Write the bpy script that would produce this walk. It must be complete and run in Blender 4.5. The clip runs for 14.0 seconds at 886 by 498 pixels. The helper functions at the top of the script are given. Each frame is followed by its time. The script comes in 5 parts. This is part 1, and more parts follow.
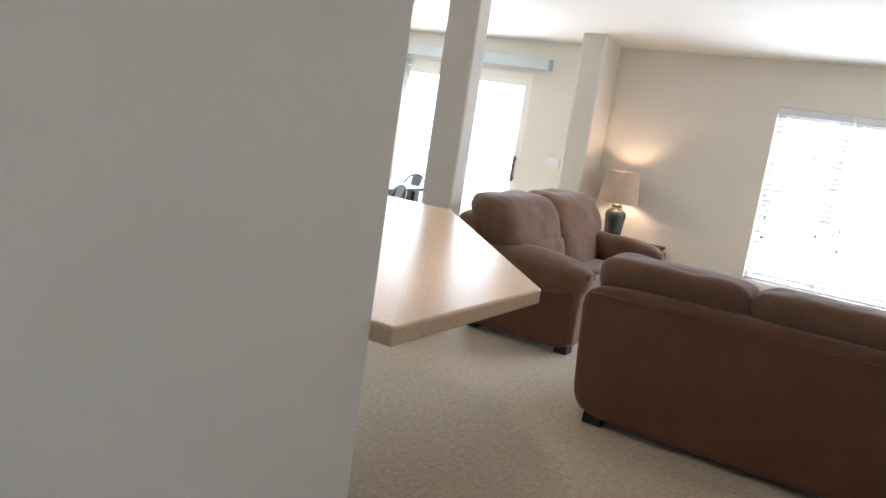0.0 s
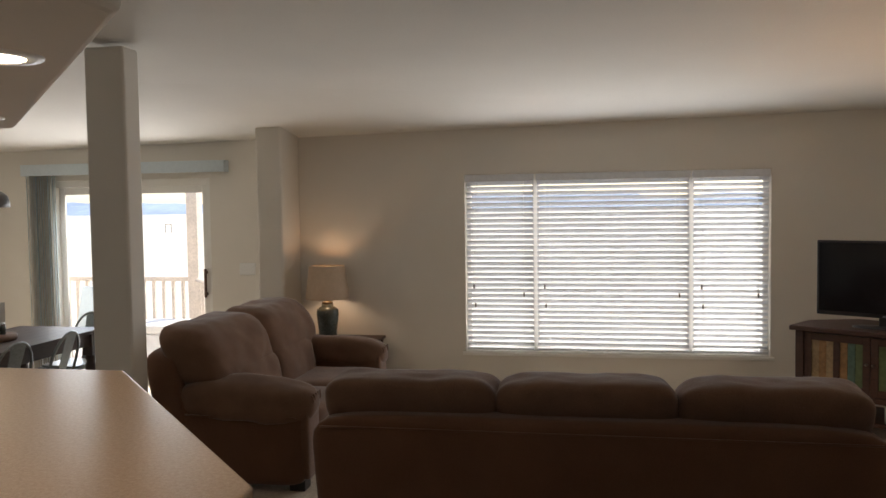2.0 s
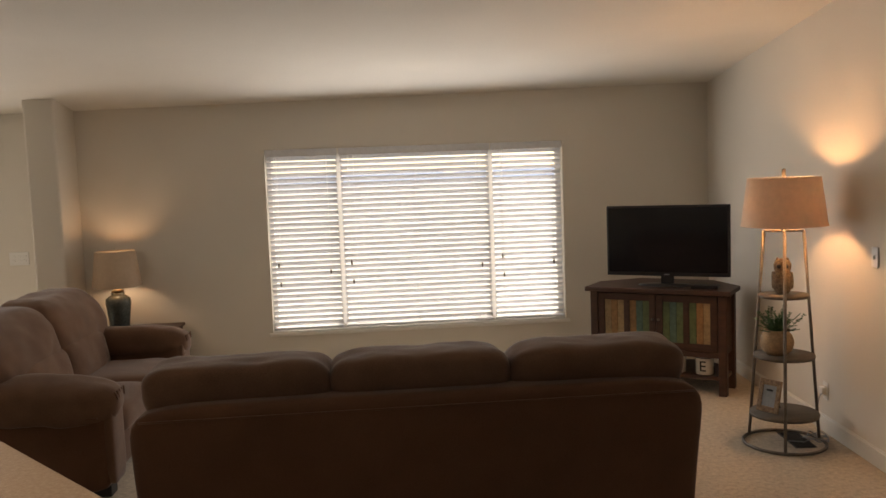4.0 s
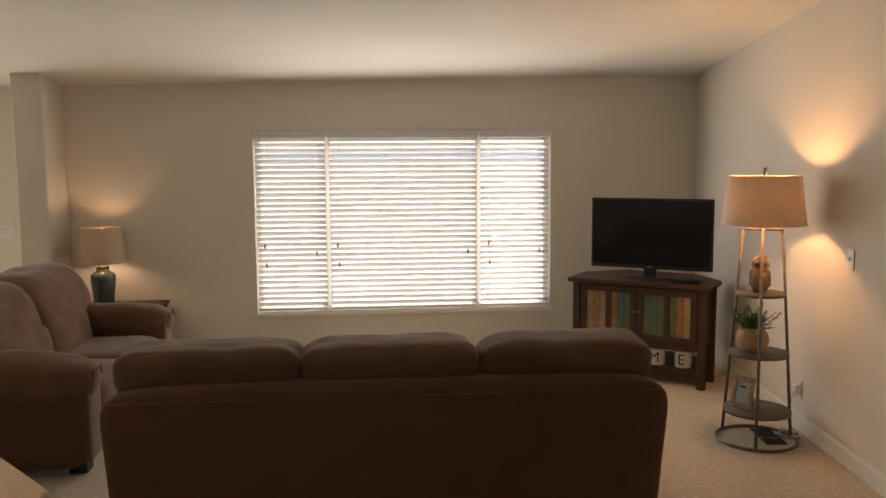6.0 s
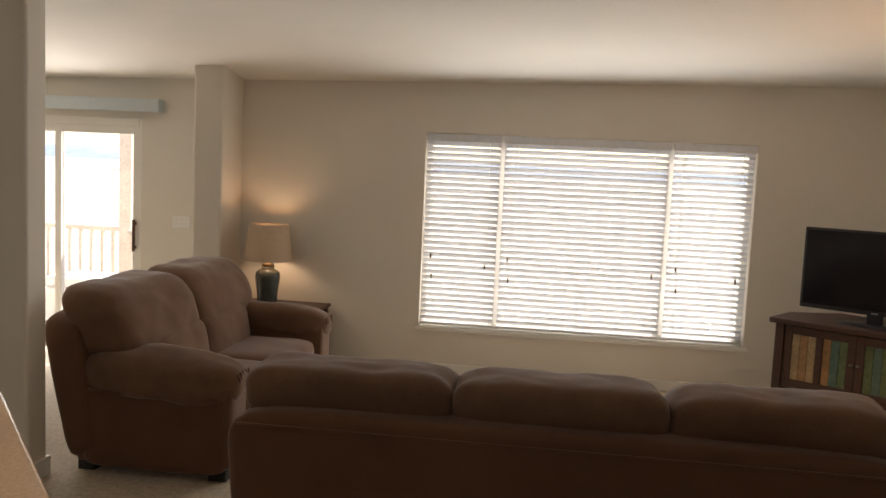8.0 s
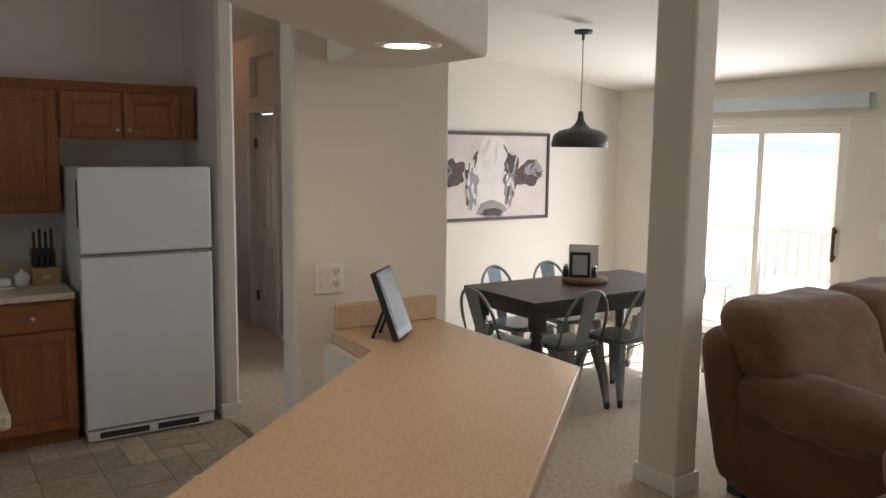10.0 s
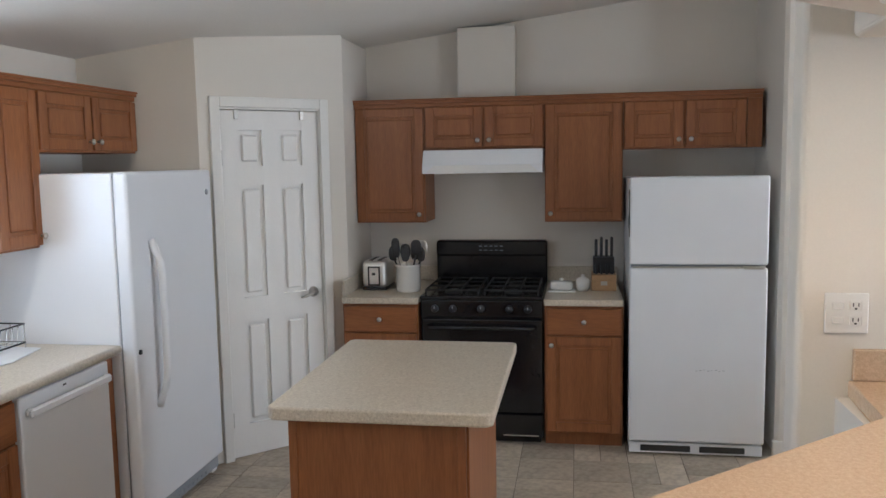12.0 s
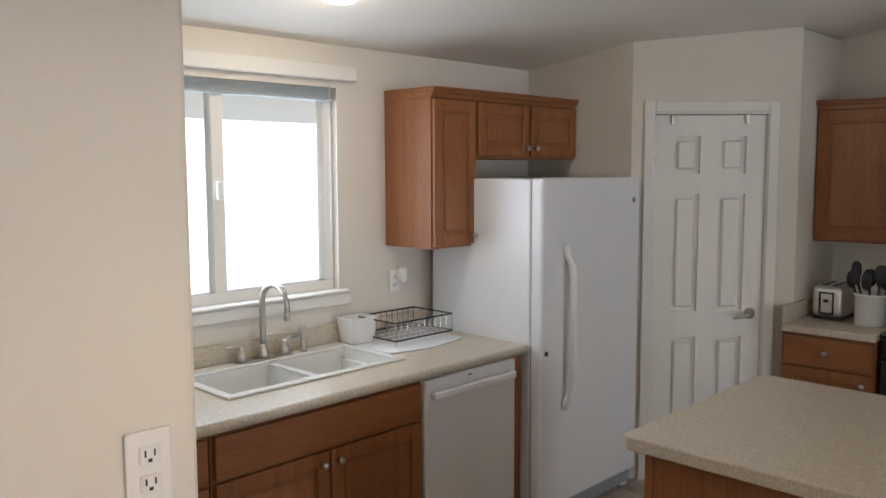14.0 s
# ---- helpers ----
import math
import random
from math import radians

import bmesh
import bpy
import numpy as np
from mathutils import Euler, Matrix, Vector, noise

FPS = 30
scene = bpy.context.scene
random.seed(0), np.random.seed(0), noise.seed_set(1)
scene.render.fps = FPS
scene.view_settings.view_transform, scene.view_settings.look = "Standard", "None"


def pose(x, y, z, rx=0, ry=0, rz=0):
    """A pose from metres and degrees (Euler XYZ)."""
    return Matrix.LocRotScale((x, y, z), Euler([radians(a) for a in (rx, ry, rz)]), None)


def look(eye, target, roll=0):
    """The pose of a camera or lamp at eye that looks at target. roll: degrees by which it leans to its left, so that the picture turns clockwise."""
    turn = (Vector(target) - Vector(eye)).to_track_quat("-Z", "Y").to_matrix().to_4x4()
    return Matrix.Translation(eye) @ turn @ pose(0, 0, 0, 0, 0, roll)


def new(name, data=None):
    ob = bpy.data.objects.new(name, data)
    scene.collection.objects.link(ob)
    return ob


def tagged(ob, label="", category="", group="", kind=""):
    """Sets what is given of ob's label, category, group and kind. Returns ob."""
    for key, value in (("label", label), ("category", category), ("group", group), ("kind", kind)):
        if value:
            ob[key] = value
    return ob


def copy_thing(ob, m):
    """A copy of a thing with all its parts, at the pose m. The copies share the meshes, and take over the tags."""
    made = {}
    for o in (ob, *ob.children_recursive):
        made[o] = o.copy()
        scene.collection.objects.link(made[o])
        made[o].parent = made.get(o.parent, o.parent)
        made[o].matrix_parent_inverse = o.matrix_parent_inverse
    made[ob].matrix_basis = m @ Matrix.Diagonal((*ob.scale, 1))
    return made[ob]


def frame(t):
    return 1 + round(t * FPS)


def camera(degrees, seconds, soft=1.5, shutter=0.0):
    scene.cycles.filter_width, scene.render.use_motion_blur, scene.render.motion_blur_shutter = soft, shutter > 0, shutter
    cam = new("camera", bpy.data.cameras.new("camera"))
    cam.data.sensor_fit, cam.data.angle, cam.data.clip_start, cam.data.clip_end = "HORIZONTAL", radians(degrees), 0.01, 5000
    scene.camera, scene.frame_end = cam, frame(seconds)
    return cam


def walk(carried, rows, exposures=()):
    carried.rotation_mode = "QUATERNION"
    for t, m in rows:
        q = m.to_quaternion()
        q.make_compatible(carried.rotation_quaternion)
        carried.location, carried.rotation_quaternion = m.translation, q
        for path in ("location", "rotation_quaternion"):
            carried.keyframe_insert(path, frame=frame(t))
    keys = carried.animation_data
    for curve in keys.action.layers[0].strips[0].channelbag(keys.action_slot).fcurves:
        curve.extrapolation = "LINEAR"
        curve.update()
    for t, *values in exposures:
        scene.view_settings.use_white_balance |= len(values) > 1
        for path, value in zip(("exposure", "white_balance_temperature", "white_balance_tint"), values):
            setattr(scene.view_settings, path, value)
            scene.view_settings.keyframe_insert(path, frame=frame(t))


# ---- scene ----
cam = camera(57.2, 14.0)
PATH = [
    (0, (0.807, -0.867, 1.626), (-0.183, 0.834, 1.27), 8.5),
    (0.5, (0.762, -0.711, 1.683), (-0.139, 1.046, 1.363), 7.1),
    (1, (0.759, -0.581, 1.742), (-0.042, 1.241, 1.55), 1.4),
    (1.5, (0.733, -0.405, 1.734), (0.071, 1.481, 1.647), -0.2),
    (2, (0.585, -0.242, 1.714), (0.225, 1.723, 1.614), -0.8),
    (2.5, (0.446, -0.126, 1.695), (0.291, 1.863, 1.563), -1.6),
    (3, (0.415, -0.083, 1.696), (0.307, 1.906, 1.516), -3.1),
    (3.5, (0.386, -0.134, 1.684), (0.521, 1.855, 1.521), -3.0),
    (6, (0.491, -0.179, 1.744), (0.66, 1.802, 1.527), -0.4),
    (6.5, (0.54, -0.12, 1.716), (0.664, 1.864, 1.495), 0.1),
    (7, (0.467, 0.068, 1.673), (0.588, 2.055, 1.481), 1.5),
    (9.5, (0.493, 0.787, 1.752), (-0.861, 2.241, 1.522), 1.4),
    (10, (0.565, 0.952, 1.755), (-1.093, 2.042, 1.506), 0.7),
    (10.5, (0.525, 1.06, 1.749), (-1.302, 1.836, 1.506), 0.3),
    (11, (0.413, 1.143, 1.749), (-1.508, 1.651, 1.523), 0.4),
    (11.5, (0.367, 1.292, 1.742), (-1.621, 1.324, 1.528), -0.2),
    (12, (0.34, 1.444, 1.73), (-1.621, 1.117, 1.514), -1.0),
    (12.5, (0.208, 1.495, 1.716), (-1.724, 1.028, 1.497), -0.5),
    (13, (0.092, 1.536, 1.725), (-1.781, 0.866, 1.516), 0.1),
    (13.5, (0.01, 1.655, 1.733), (-1.643, 0.548, 1.525), 0.0),
    (14, (-0.019, 1.75, 1.749), (-1.441, 0.357, 1.553), -0.2),
]
EXPO = [(0, 2.45, 5550, 10), (0.5, 1.9, 5700, 10), (1.0, 1.65, 6150, 11), (1.5, 1.1, 6400, 12), (2, 0.82, 6500, 13), (3, 0.92, 7000, 16), (3.5, 0.92, 7250, 16), (7, 1.17, 7500, 16), (9.5, 1.25, 6250, 12),
        (11, 1.95, 6050, 12), (12.5, 2.55, 5350, 10), (13.5, 2.5, 5750, 11), (14, 1.92, 6000, 12)]
walk(cam, [(t, look(eye, target, roll)) for t, eye, target, roll in PATH], EXPO)

# ---- light ----
world = bpy.data.worlds.new("sky")
scene.world = world
world.use_nodes = True
wn = world.node_tree
sky = wn.nodes.new("ShaderNodeTexSky")
sky.sky_type = 'NISHITA'
sky.sun_disc = False
SUN_AZ, SUN_EL = radians(22), radians(46)
sky.sun_elevation, sky.sun_rotation = SUN_EL, SUN_AZ
wn.links.new(sky.outputs[0], wn.nodes["Background"].inputs[0])
wn.nodes["Background"].inputs[1].default_value = 0.15


def sun_lamp():
    d = bpy.data.lights.new("sun", 'SUN')
    d.energy, d.angle, d.color = 5.0, radians(0.5), (1.0, 0.95, 0.86)
    ob = new("sun", d)
    way = Vector((math.sin(SUN_AZ) * math.cos(SUN_EL), math.cos(SUN_AZ) * math.cos(SUN_EL), math.sin(SUN_EL)))
    ob.matrix_world = look(way * 20, (0, 0, 0))


def window_light(name, x, y, z, rz, w, h, watts, col=(0.93, 0.97, 1.0), tilt=90):
    d = bpy.data.lights.new(name, 'AREA')
    d.shape, d.size, d.size_y, d.energy, d.color = 'RECTANGLE', w, h, watts, col
    ob = new(name, d)
    ob.matrix_world = pose(x, y, z, tilt, 0, rz)


def bulb_light(name, x, y, z, watts, col, r=0.03, spot=None):
    d = bpy.data.lights.new(name, 'SPOT' if spot else 'POINT')
    d.energy, d.color, d.shadow_soft_size = watts, col, r
    if spot:
        d.spot_size, d.spot_blend = radians(spot), 0.6
    ob = new(name, d)
    ob.matrix_world = pose(x, y, z)


sun_lamp()
WARM = (1.0, 0.52, 0.21)
window_light("daylight_living", 0.77, 6.98, 1.2, 0, 2.5, 1.5, 15.5, tilt=-90)
window_light("daylight_slider", -3.9, 6.95, 1.05, 0, 1.6, 1.95, 18, tilt=-90)
window_light("daylight_kitchen", -1.9, -1.36, 1.64, 0, 1.0, 0.85, 2.5, (0.80, 0.90, 1.0), tilt=90)
# added fill that brightens the near pier, set in an unseen window
window_light("fill_entry", 2.524, -1.706, 1.5, 84.3, 0.85, 1.1, 1.0)
bulb_light("table_lamp_bulb", -1.78, 6.80, 1.10, 0.8, WARM)
bulb_light("floor_lamp_bulb", 2.84, 4.55, 1.52, 6.5, WARM)
bulb_light("recessed_bulb", -1.42, 2.13, 2.0, 1.1, (1.0, 0.64, 0.36), 0.05, 130)
bulb_light("recessed_bulb", -0.61, 1.235, 2.0, 1.1, (1.0, 0.64, 0.36), 0.05, 130)
bulb_light("pendant_bulb", -3.82, 5.0, 1.79, 1.5, (1.0, 0.75, 0.5), 0.04)
# added warm fill for the hall, from a lamp out of view
bulb_light("unseen_hall_bulb", -7.3, 3.2, 2.45, 0.22, (1.0, 0.42, 0.18), 0.08)
bulb_light("kitchen_ceiling_bulb", -1.92, -0.63, 2.30, 1.5, (1.0, 0.88, 0.74), 0.08, 165)


# ---- materials ----
def material(name, col, rough=0.6, var=0.12, scale=6.0, fine=80.0, bump=0.1, metal=0.0, stretch=(1, 1, 1), col2=None, sheen=0.0, spec=0.5):
    m = bpy.data.materials.new(name)
    m.use_nodes = True
    t = m.node_tree
    N, L = t.nodes, t.links
    b = N["Principled BSDF"]
    b.inputs["Roughness"].default_value, b.inputs["Metallic"].default_value = rough, metal
    b.inputs["Specular IOR Level"].default_value = spec
    if sheen:
        b.inputs["Sheen Weight"].default_value = sheen
        b.inputs["Sheen Roughness"].default_value = 0.4
    co = N.new("ShaderNodeTexCoord")
    mp = N.new("ShaderNodeMapping")
    mp.inputs["Scale"].default_value = stretch
    L.new(co.outputs["Object"], mp.inputs[0])
    n1, n2 = N.new("ShaderNodeTexNoise"), N.new("ShaderNodeTexNoise")
    n1.inputs["Scale"].default_value, n2.inputs["Scale"].default_value = scale, fine
    n1.inputs["Detail"].default_value, n2.inputs["Detail"].default_value = 4, 3
    L.new(mp.outputs[0], n1.inputs[0])
    L.new(mp.outputs[0], n2.inputs[0])
    add = N.new("ShaderNodeMath")
    add.operation = 'ADD'
    L.new(n1.outputs[0], add.inputs[0])
    L.new(n2.outputs[0], add.inputs[1])
    half = N.new("ShaderNodeMapRange")
    half.inputs["From Min"].default_value, half.inputs["From Max"].default_value = 0.65, 1.35
    L.new(add.outputs[0], half.inputs[0])
    mix = N.new("ShaderNodeMix")
    mix.data_type = 'RGBA'
    lo = col2 if col2 else tuple(c * (1 - var) for c in col)
    hi = col if col2 else tuple(min(1, c * (1 + var)) for c in col)
    mix.inputs["A"].default_value, mix.inputs["B"].default_value = (*lo, 1), (*hi, 1)
    L.new(half.outputs[0], mix.inputs["Factor"])
    L.new(mix.outputs["Result"], b.inputs["Base Color"])
    if bump:
        bp = N.new("ShaderNodeBump")
        bp.inputs["Strength"].default_value, bp.inputs["Distance"].default_value = bump, 0.004
        L.new(n2.outputs[0], bp.inputs["Height"])
        L.new(bp.outputs[0], b.inputs["Normal"])
    return m


def piece_material(name, cols, rough, fine, bump):
    """A material whose tone differs from piece to piece."""
    m = material(name, cols[0], rough, 0.2, 9.0, fine, bump, col2=cols[1])
    t = m.node_tree
    info, hsv = t.nodes.new("ShaderNodeObjectInfo"), t.nodes.new("ShaderNodeHueSaturation")
    rng = t.nodes.new("ShaderNodeMapRange")
    rng.inputs["To Min"].default_value, rng.inputs["To Max"].default_value = 0.78, 1.15
    t.links.new(info.outputs["Random"], rng.inputs[0])
    t.links.new(rng.outputs[0], hsv.inputs["Value"])
    b = t.nodes["Principled BSDF"]
    t.links.new(b.inputs["Base Color"].links[0].from_socket, hsv.inputs["Color"])
    t.links.new(hsv.outputs[0], b.inputs["Base Color"])
    return m


def glow(name, col, power):
    m = bpy.data.materials.new(name)
    m.use_nodes = True
    b = m.node_tree.nodes["Principled BSDF"]
    b.inputs["Base Color"].default_value = (*col, 1)
    b.inputs["Emission Color"].default_value, b.inputs["Emission Strength"].default_value = (*col, 1), power
    return m


def glass(name):
    m = bpy.data.materials.new(name)
    m.use_nodes = True
    b = m.node_tree.nodes["Principled BSDF"]
    b.inputs["Base Color"].default_value = (1, 1, 1, 1)
    b.inputs["Transmission Weight"].default_value, b.inputs["Roughness"].default_value, b.inputs["IOR"].default_value = 1.0, 0.0, 1.1
    return m


def fabric_shade(name, col, share=0.12):
    """Lampshade cloth that lets its bulb's light through."""
    m = material(name, col, 0.9, 0.08, 30, 260, 0.3)
    t = m.node_tree
    b, out = t.nodes["Principled BSDF"], t.nodes["Material Output"]
    tr, mx = t.nodes.new("ShaderNodeBsdfTranslucent"), t.nodes.new("ShaderNodeMixShader")
    tr.inputs[0].default_value = (*col, 1)
    mx.inputs[0].default_value = share
    t.links.new(b.outputs[0], mx.inputs[1])
    t.links.new(tr.outputs[0], mx.inputs[2])
    t.links.new(mx.outputs[0], out.inputs[0])
    return m


WALL = material("wall_paint", (0.73, 0.685, 0.61), 0.85, 0.025, 2.0, 160, 0.06)
CEIL = material("ceiling_paint", (0.80, 0.77, 0.71), 0.9, 0.03, 2.0, 90, 0.35)
TRIM = material("trim_paint", (0.80, 0.78, 0.73), 0.5, 0.03, 3, 60, 0.03)
DOORP = material("door_paint", (0.80, 0.78, 0.74), 0.42, 0.03, 3, 70, 0.04, stretch=(4, 4, 0.5))
CARPET = material("carpet", (0.70, 0.595, 0.46), 0.98, 0.3, 34.0, 130, 1.0, col2=(0.37, 0.305, 0.225), sheen=0.3, spec=0.1)
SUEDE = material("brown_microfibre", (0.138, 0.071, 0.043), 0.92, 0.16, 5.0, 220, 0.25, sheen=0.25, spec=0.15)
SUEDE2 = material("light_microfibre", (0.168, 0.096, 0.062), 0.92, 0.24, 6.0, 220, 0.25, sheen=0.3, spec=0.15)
OAK = material("stained_oak", (0.32, 0.122, 0.040), 0.42, 0.2, 3.0, 26, 0.08, stretch=(7, 7, 0.6), col2=(0.20, 0.070, 0.022))
OAKH = material("stained_oak_rail", (0.32, 0.122, 0.040), 0.42, 0.2, 3.0, 26, 0.08, stretch=(0.6, 7, 7), col2=(0.20, 0.070, 0.022))
LAM = material("speckled_laminate", (0.70, 0.52, 0.355), 0.26, 0.15, 90, 260, 0.02, col2=(0.53, 0.375, 0.245))
LAM2 = material("pale_speckled_laminate", (0.70, 0.63, 0.51), 0.3, 0.15, 90, 240, 0.02, col2=(0.44, 0.37, 0.28))
WHITE = material("white_enamel", (0.80, 0.81, 0.83), 0.3, 0.02, 4, 240, 0.05)
PLASTIC = material("white_plastic", (0.80, 0.79, 0.76), 0.35, 0.02, 8, 90, 0.02)
BLACK = material("black_enamel", (0.012, 0.012, 0.013), 0.16, 0.2, 8, 90, 0.02)
IRON = material("cast_iron", (0.02, 0.02, 0.02), 0.6, 0.3, 20, 150, 0.3)
SCREEN = material("dark_screen", (0.008, 0.009, 0.012), 0.12, 0.1, 3, 40, 0.0)
BPLAST = material("black_plastic", (0.018, 0.018, 0.02), 0.4, 0.2, 10, 100, 0.05)
CHROME = material("chrome", (0.75, 0.75, 0.74), 0.14, 0.04, 12, 80, 0.0, metal=1.0)
STEEL = material("brushed_steel", (0.78, 0.77, 0.75), 0.36, 0.05, 12, 150, 0.02, metal=0.8)
NICKEL = material("brushed_nickel", (0.55, 0.53, 0.49), 0.32, 0.06, 12, 180, 0.05, metal=1.0)
GUNMETAL = material("gunmetal", (0.23, 0.25, 0.25), 0.34, 0.25, 9, 60, 0.08, metal=0.85)
TABLEW = material("dark_table_wood", (0.055, 0.034, 0.028), 0.45, 0.3, 3, 28, 0.12, stretch=(7, 0.7, 7), col2=(0.028, 0.017, 0.015))
STANDW = material("dark_rustic_wood", (0.075, 0.032, 0.018), 0.5, 0.3, 3, 26, 0.15, stretch=(0.7, 7, 7), col2=(0.032, 0.014, 0.009))
GREYW = material("grey_shelf_wood", (0.14, 0.115, 0.09), 0.65, 0.25, 4, 40, 0.2, stretch=(1, 6, 1))
BARKW = material("bark_slice", (0.12, 0.07, 0.045), 0.8, 0.4, 10, 60, 0.6)
DARKMET = material("dark_bronze_metal", (0.20, 0.175, 0.15), 0.5, 0.3, 12, 90, 0.1, metal=0.5)
PENDM = material("dark_pendant_enamel", (0.045, 0.043, 0.04), 0.5, 0.2, 6, 70, 0.05)
BLIND = fabric_shade("blind_vinyl", (0.74, 0.75, 0.77), 0.07)
VANE = fabric_shade("grey_blue_vane", (0.72, 0.78, 0.80), 0.35)
SHADE_T = fabric_shade("linen_shade", (0.52, 0.41, 0.30))
SHADE_F = fabric_shade("cream_shade", (0.80, 0.62, 0.47))
CERAM = material("glazed_grey_ceramic", (0.13, 0.15, 0.14), 0.22, 0.5, 7, 50, 0.05, metal=0.35, col2=(0.05, 0.065, 0.062))
WCERAM = material("white_ceramic", (0.76, 0.75, 0.71), 0.25, 0.03, 8, 60, 0.02)
TERRA = material("tan_basket_clay", (0.45, 0.30, 0.17), 0.85, 0.3, 12, 60, 0.5)
OWLM = material("carved_owl", (0.42, 0.31, 0.20), 0.85, 0.5, 45, 110, 0.9, col2=(0.10, 0.06, 0.03))
LEAF = material("leaf_green", (0.055, 0.13, 0.035), 0.6, 0.4, 14, 60, 0.1)
CLOTH = material("white_mat", (0.76, 0.77, 0.78), 0.9, 0.05, 14, 120, 0.4)
BLOCKW = material("light_block_wood", (0.42, 0.26, 0.13), 0.5, 0.2, 4, 40, 0.1, stretch=(1, 6, 6))
TILE = piece_material("stone_vinyl", ((0.62, 0.54, 0.42), (0.36, 0.30, 0.23)), 0.42, 34, 0.12)
GROUT = material("joint", (0.24, 0.21, 0.17), 0.9, 0.2, 8, 90, 0.3)
DECKW = material("deck_timber", (0.64, 0.56, 0.48), 0.75, 0.2, 4, 40, 0.3)
DRYGRASS = material("dry_grass", (0.58, 0.54, 0.45), 0.95, 0.3, 0.12, 0.9, 0.3, col2=(0.42, 0.39, 0.31))
# the blue of distance haze is put into the hills' base colour
HAZY_HILL = material("hazy_far_hills", (0.26, 0.33, 0.43), 1.0, 0.2, 0.01, 0.05, 0)
CANVAS = material("canvas_ground", (0.70, 0.64, 0.60), 0.85, 0.12, 5, 60, 0.2, col2=(0.56, 0.49, 0.45))
CANVAS_W = material("canvas_white", (0.72, 0.68, 0.64), 0.85, 0.1, 12, 60, 0.2)
CANVAS_D = material("canvas_dark", (0.06, 0.048, 0.045), 0.85, 0.5, 16, 70, 0.3, col2=(0.14, 0.11, 0.10))
CANVAS_B = material("canvas_blue_grey", (0.30, 0.28, 0.29), 0.85, 0.2, 14, 60, 0.2)
PHOTO = material("grey_photo", (0.33, 0.35, 0.37), 0.6, 0.12, 12, 60, 0.0)
TABSCR = material("grey_display", (0.17, 0.18, 0.195), 0.5, 0.15, 6, 60, 0.0)
PAPER = material("paper_card", (0.62, 0.60, 0.55), 0.8, 0.05, 10, 60, 0.05)
MOSAIC = material("mosaic_frame", (0.50, 0.34, 0.20), 0.6, 0.5, 60, 160, 0.8, col2=(0.14, 0.08, 0.05))
SLAT_T = [material("teal_wash", (0.07, 0.13, 0.105), 0.7, 0.3, 6, 40, 0.2), material("cream_wash", (0.30, 0.22, 0.12), 0.7, 0.3, 6, 40, 0.2),
          material("green_wash", (0.09, 0.13, 0.06), 0.7, 0.3, 6, 40, 0.2), material("ochre_wash", (0.26, 0.15, 0.065), 0.7, 0.3, 6, 40, 0.2)]
GLASS = glass("clear_glass")
GLOW = glow("lamp_glow", (1.0, 0.82, 0.60), 14)
# glow of the added hall lamp, which is never in view
GLOW_DIM = glow("unseen_lamp_glow", (1.0, 0.62, 0.36), 1.2)
LINE = material("dark_mark", (0.03, 0.03, 0.03), 0.5, 0.1, 10, 50, 0)


# ---- mesh helpers ----
def finish(name, bm, mat, parent=None, smooth=False):
    me = bpy.data.meshes.new(name)
    bmesh.ops.recalc_face_normals(bm, faces=bm.faces)
    bm.to_mesh(me)
    bm.free()
    if smooth:
        for p in me.polygons:
            p.use_smooth = True
    me.materials.append(mat)
    ob = new(name, me)
    if parent:
        ob.parent = parent
    return ob


def add_box(bm, a, b, bevel=0.0, seg=2, m=None):
    a, b = Vector(a), Vector(b)
    r = bmesh.ops.create_cube(bm, size=1)
    vs = r["verts"]
    for v in vs:
        v.co = Vector(((a.x + b.x) / 2 + v.co.x * (b.x - a.x), (a.y + b.y) / 2 + v.co.y * (b.y - a.y), (a.z + b.z) / 2 + v.co.z * (b.z - a.z)))
    if m:
        bmesh.ops.transform(bm, matrix=m, verts=vs)
    if bevel:
        es = list({e for v in vs for e in v.link_edges})
        bmesh.ops.bevel(bm, geom=es, offset=bevel, segments=seg, affect='EDGES', profile=0.5)


def box(name, a, b, mat, parent=None, bevel=0.0, seg=2, m=None):
    bm = bmesh.new()
    add_box(bm, a, b, bevel, seg, m)
    return finish(name, bm, mat, parent)


def boxes(name, items, mat, parent=None, bevel=0.0, seg=1):
    bm = bmesh.new()
    for it in items:
        add_box(bm, it[0], it[1], bevel if len(it) < 3 else it[2], seg)
    return finish(name, bm, mat, parent)


def prism(name, poly, z0, z1, mat, parent=None, bevel=0.0, seg=3):
    bm = bmesh.new()
    lo = [bm.verts.new((x, y, z0)) for x, y in poly]
    hi = [bm.verts.new((x, y, z1)) for x, y in poly]
    bm.faces.new(hi)
    bm.faces.new(list(reversed(lo)))
    n = len(poly)
    for i in range(n):
        bm.faces.new((lo[i], lo[(i + 1) % n], hi[(i + 1) % n], hi[i]))
    if bevel:
        bmesh.ops.bevel(bm, geom=list(bm.edges), offset=bevel, segments=seg, affect='EDGES', profile=0.5)
    return finish(name, bm, mat, parent)


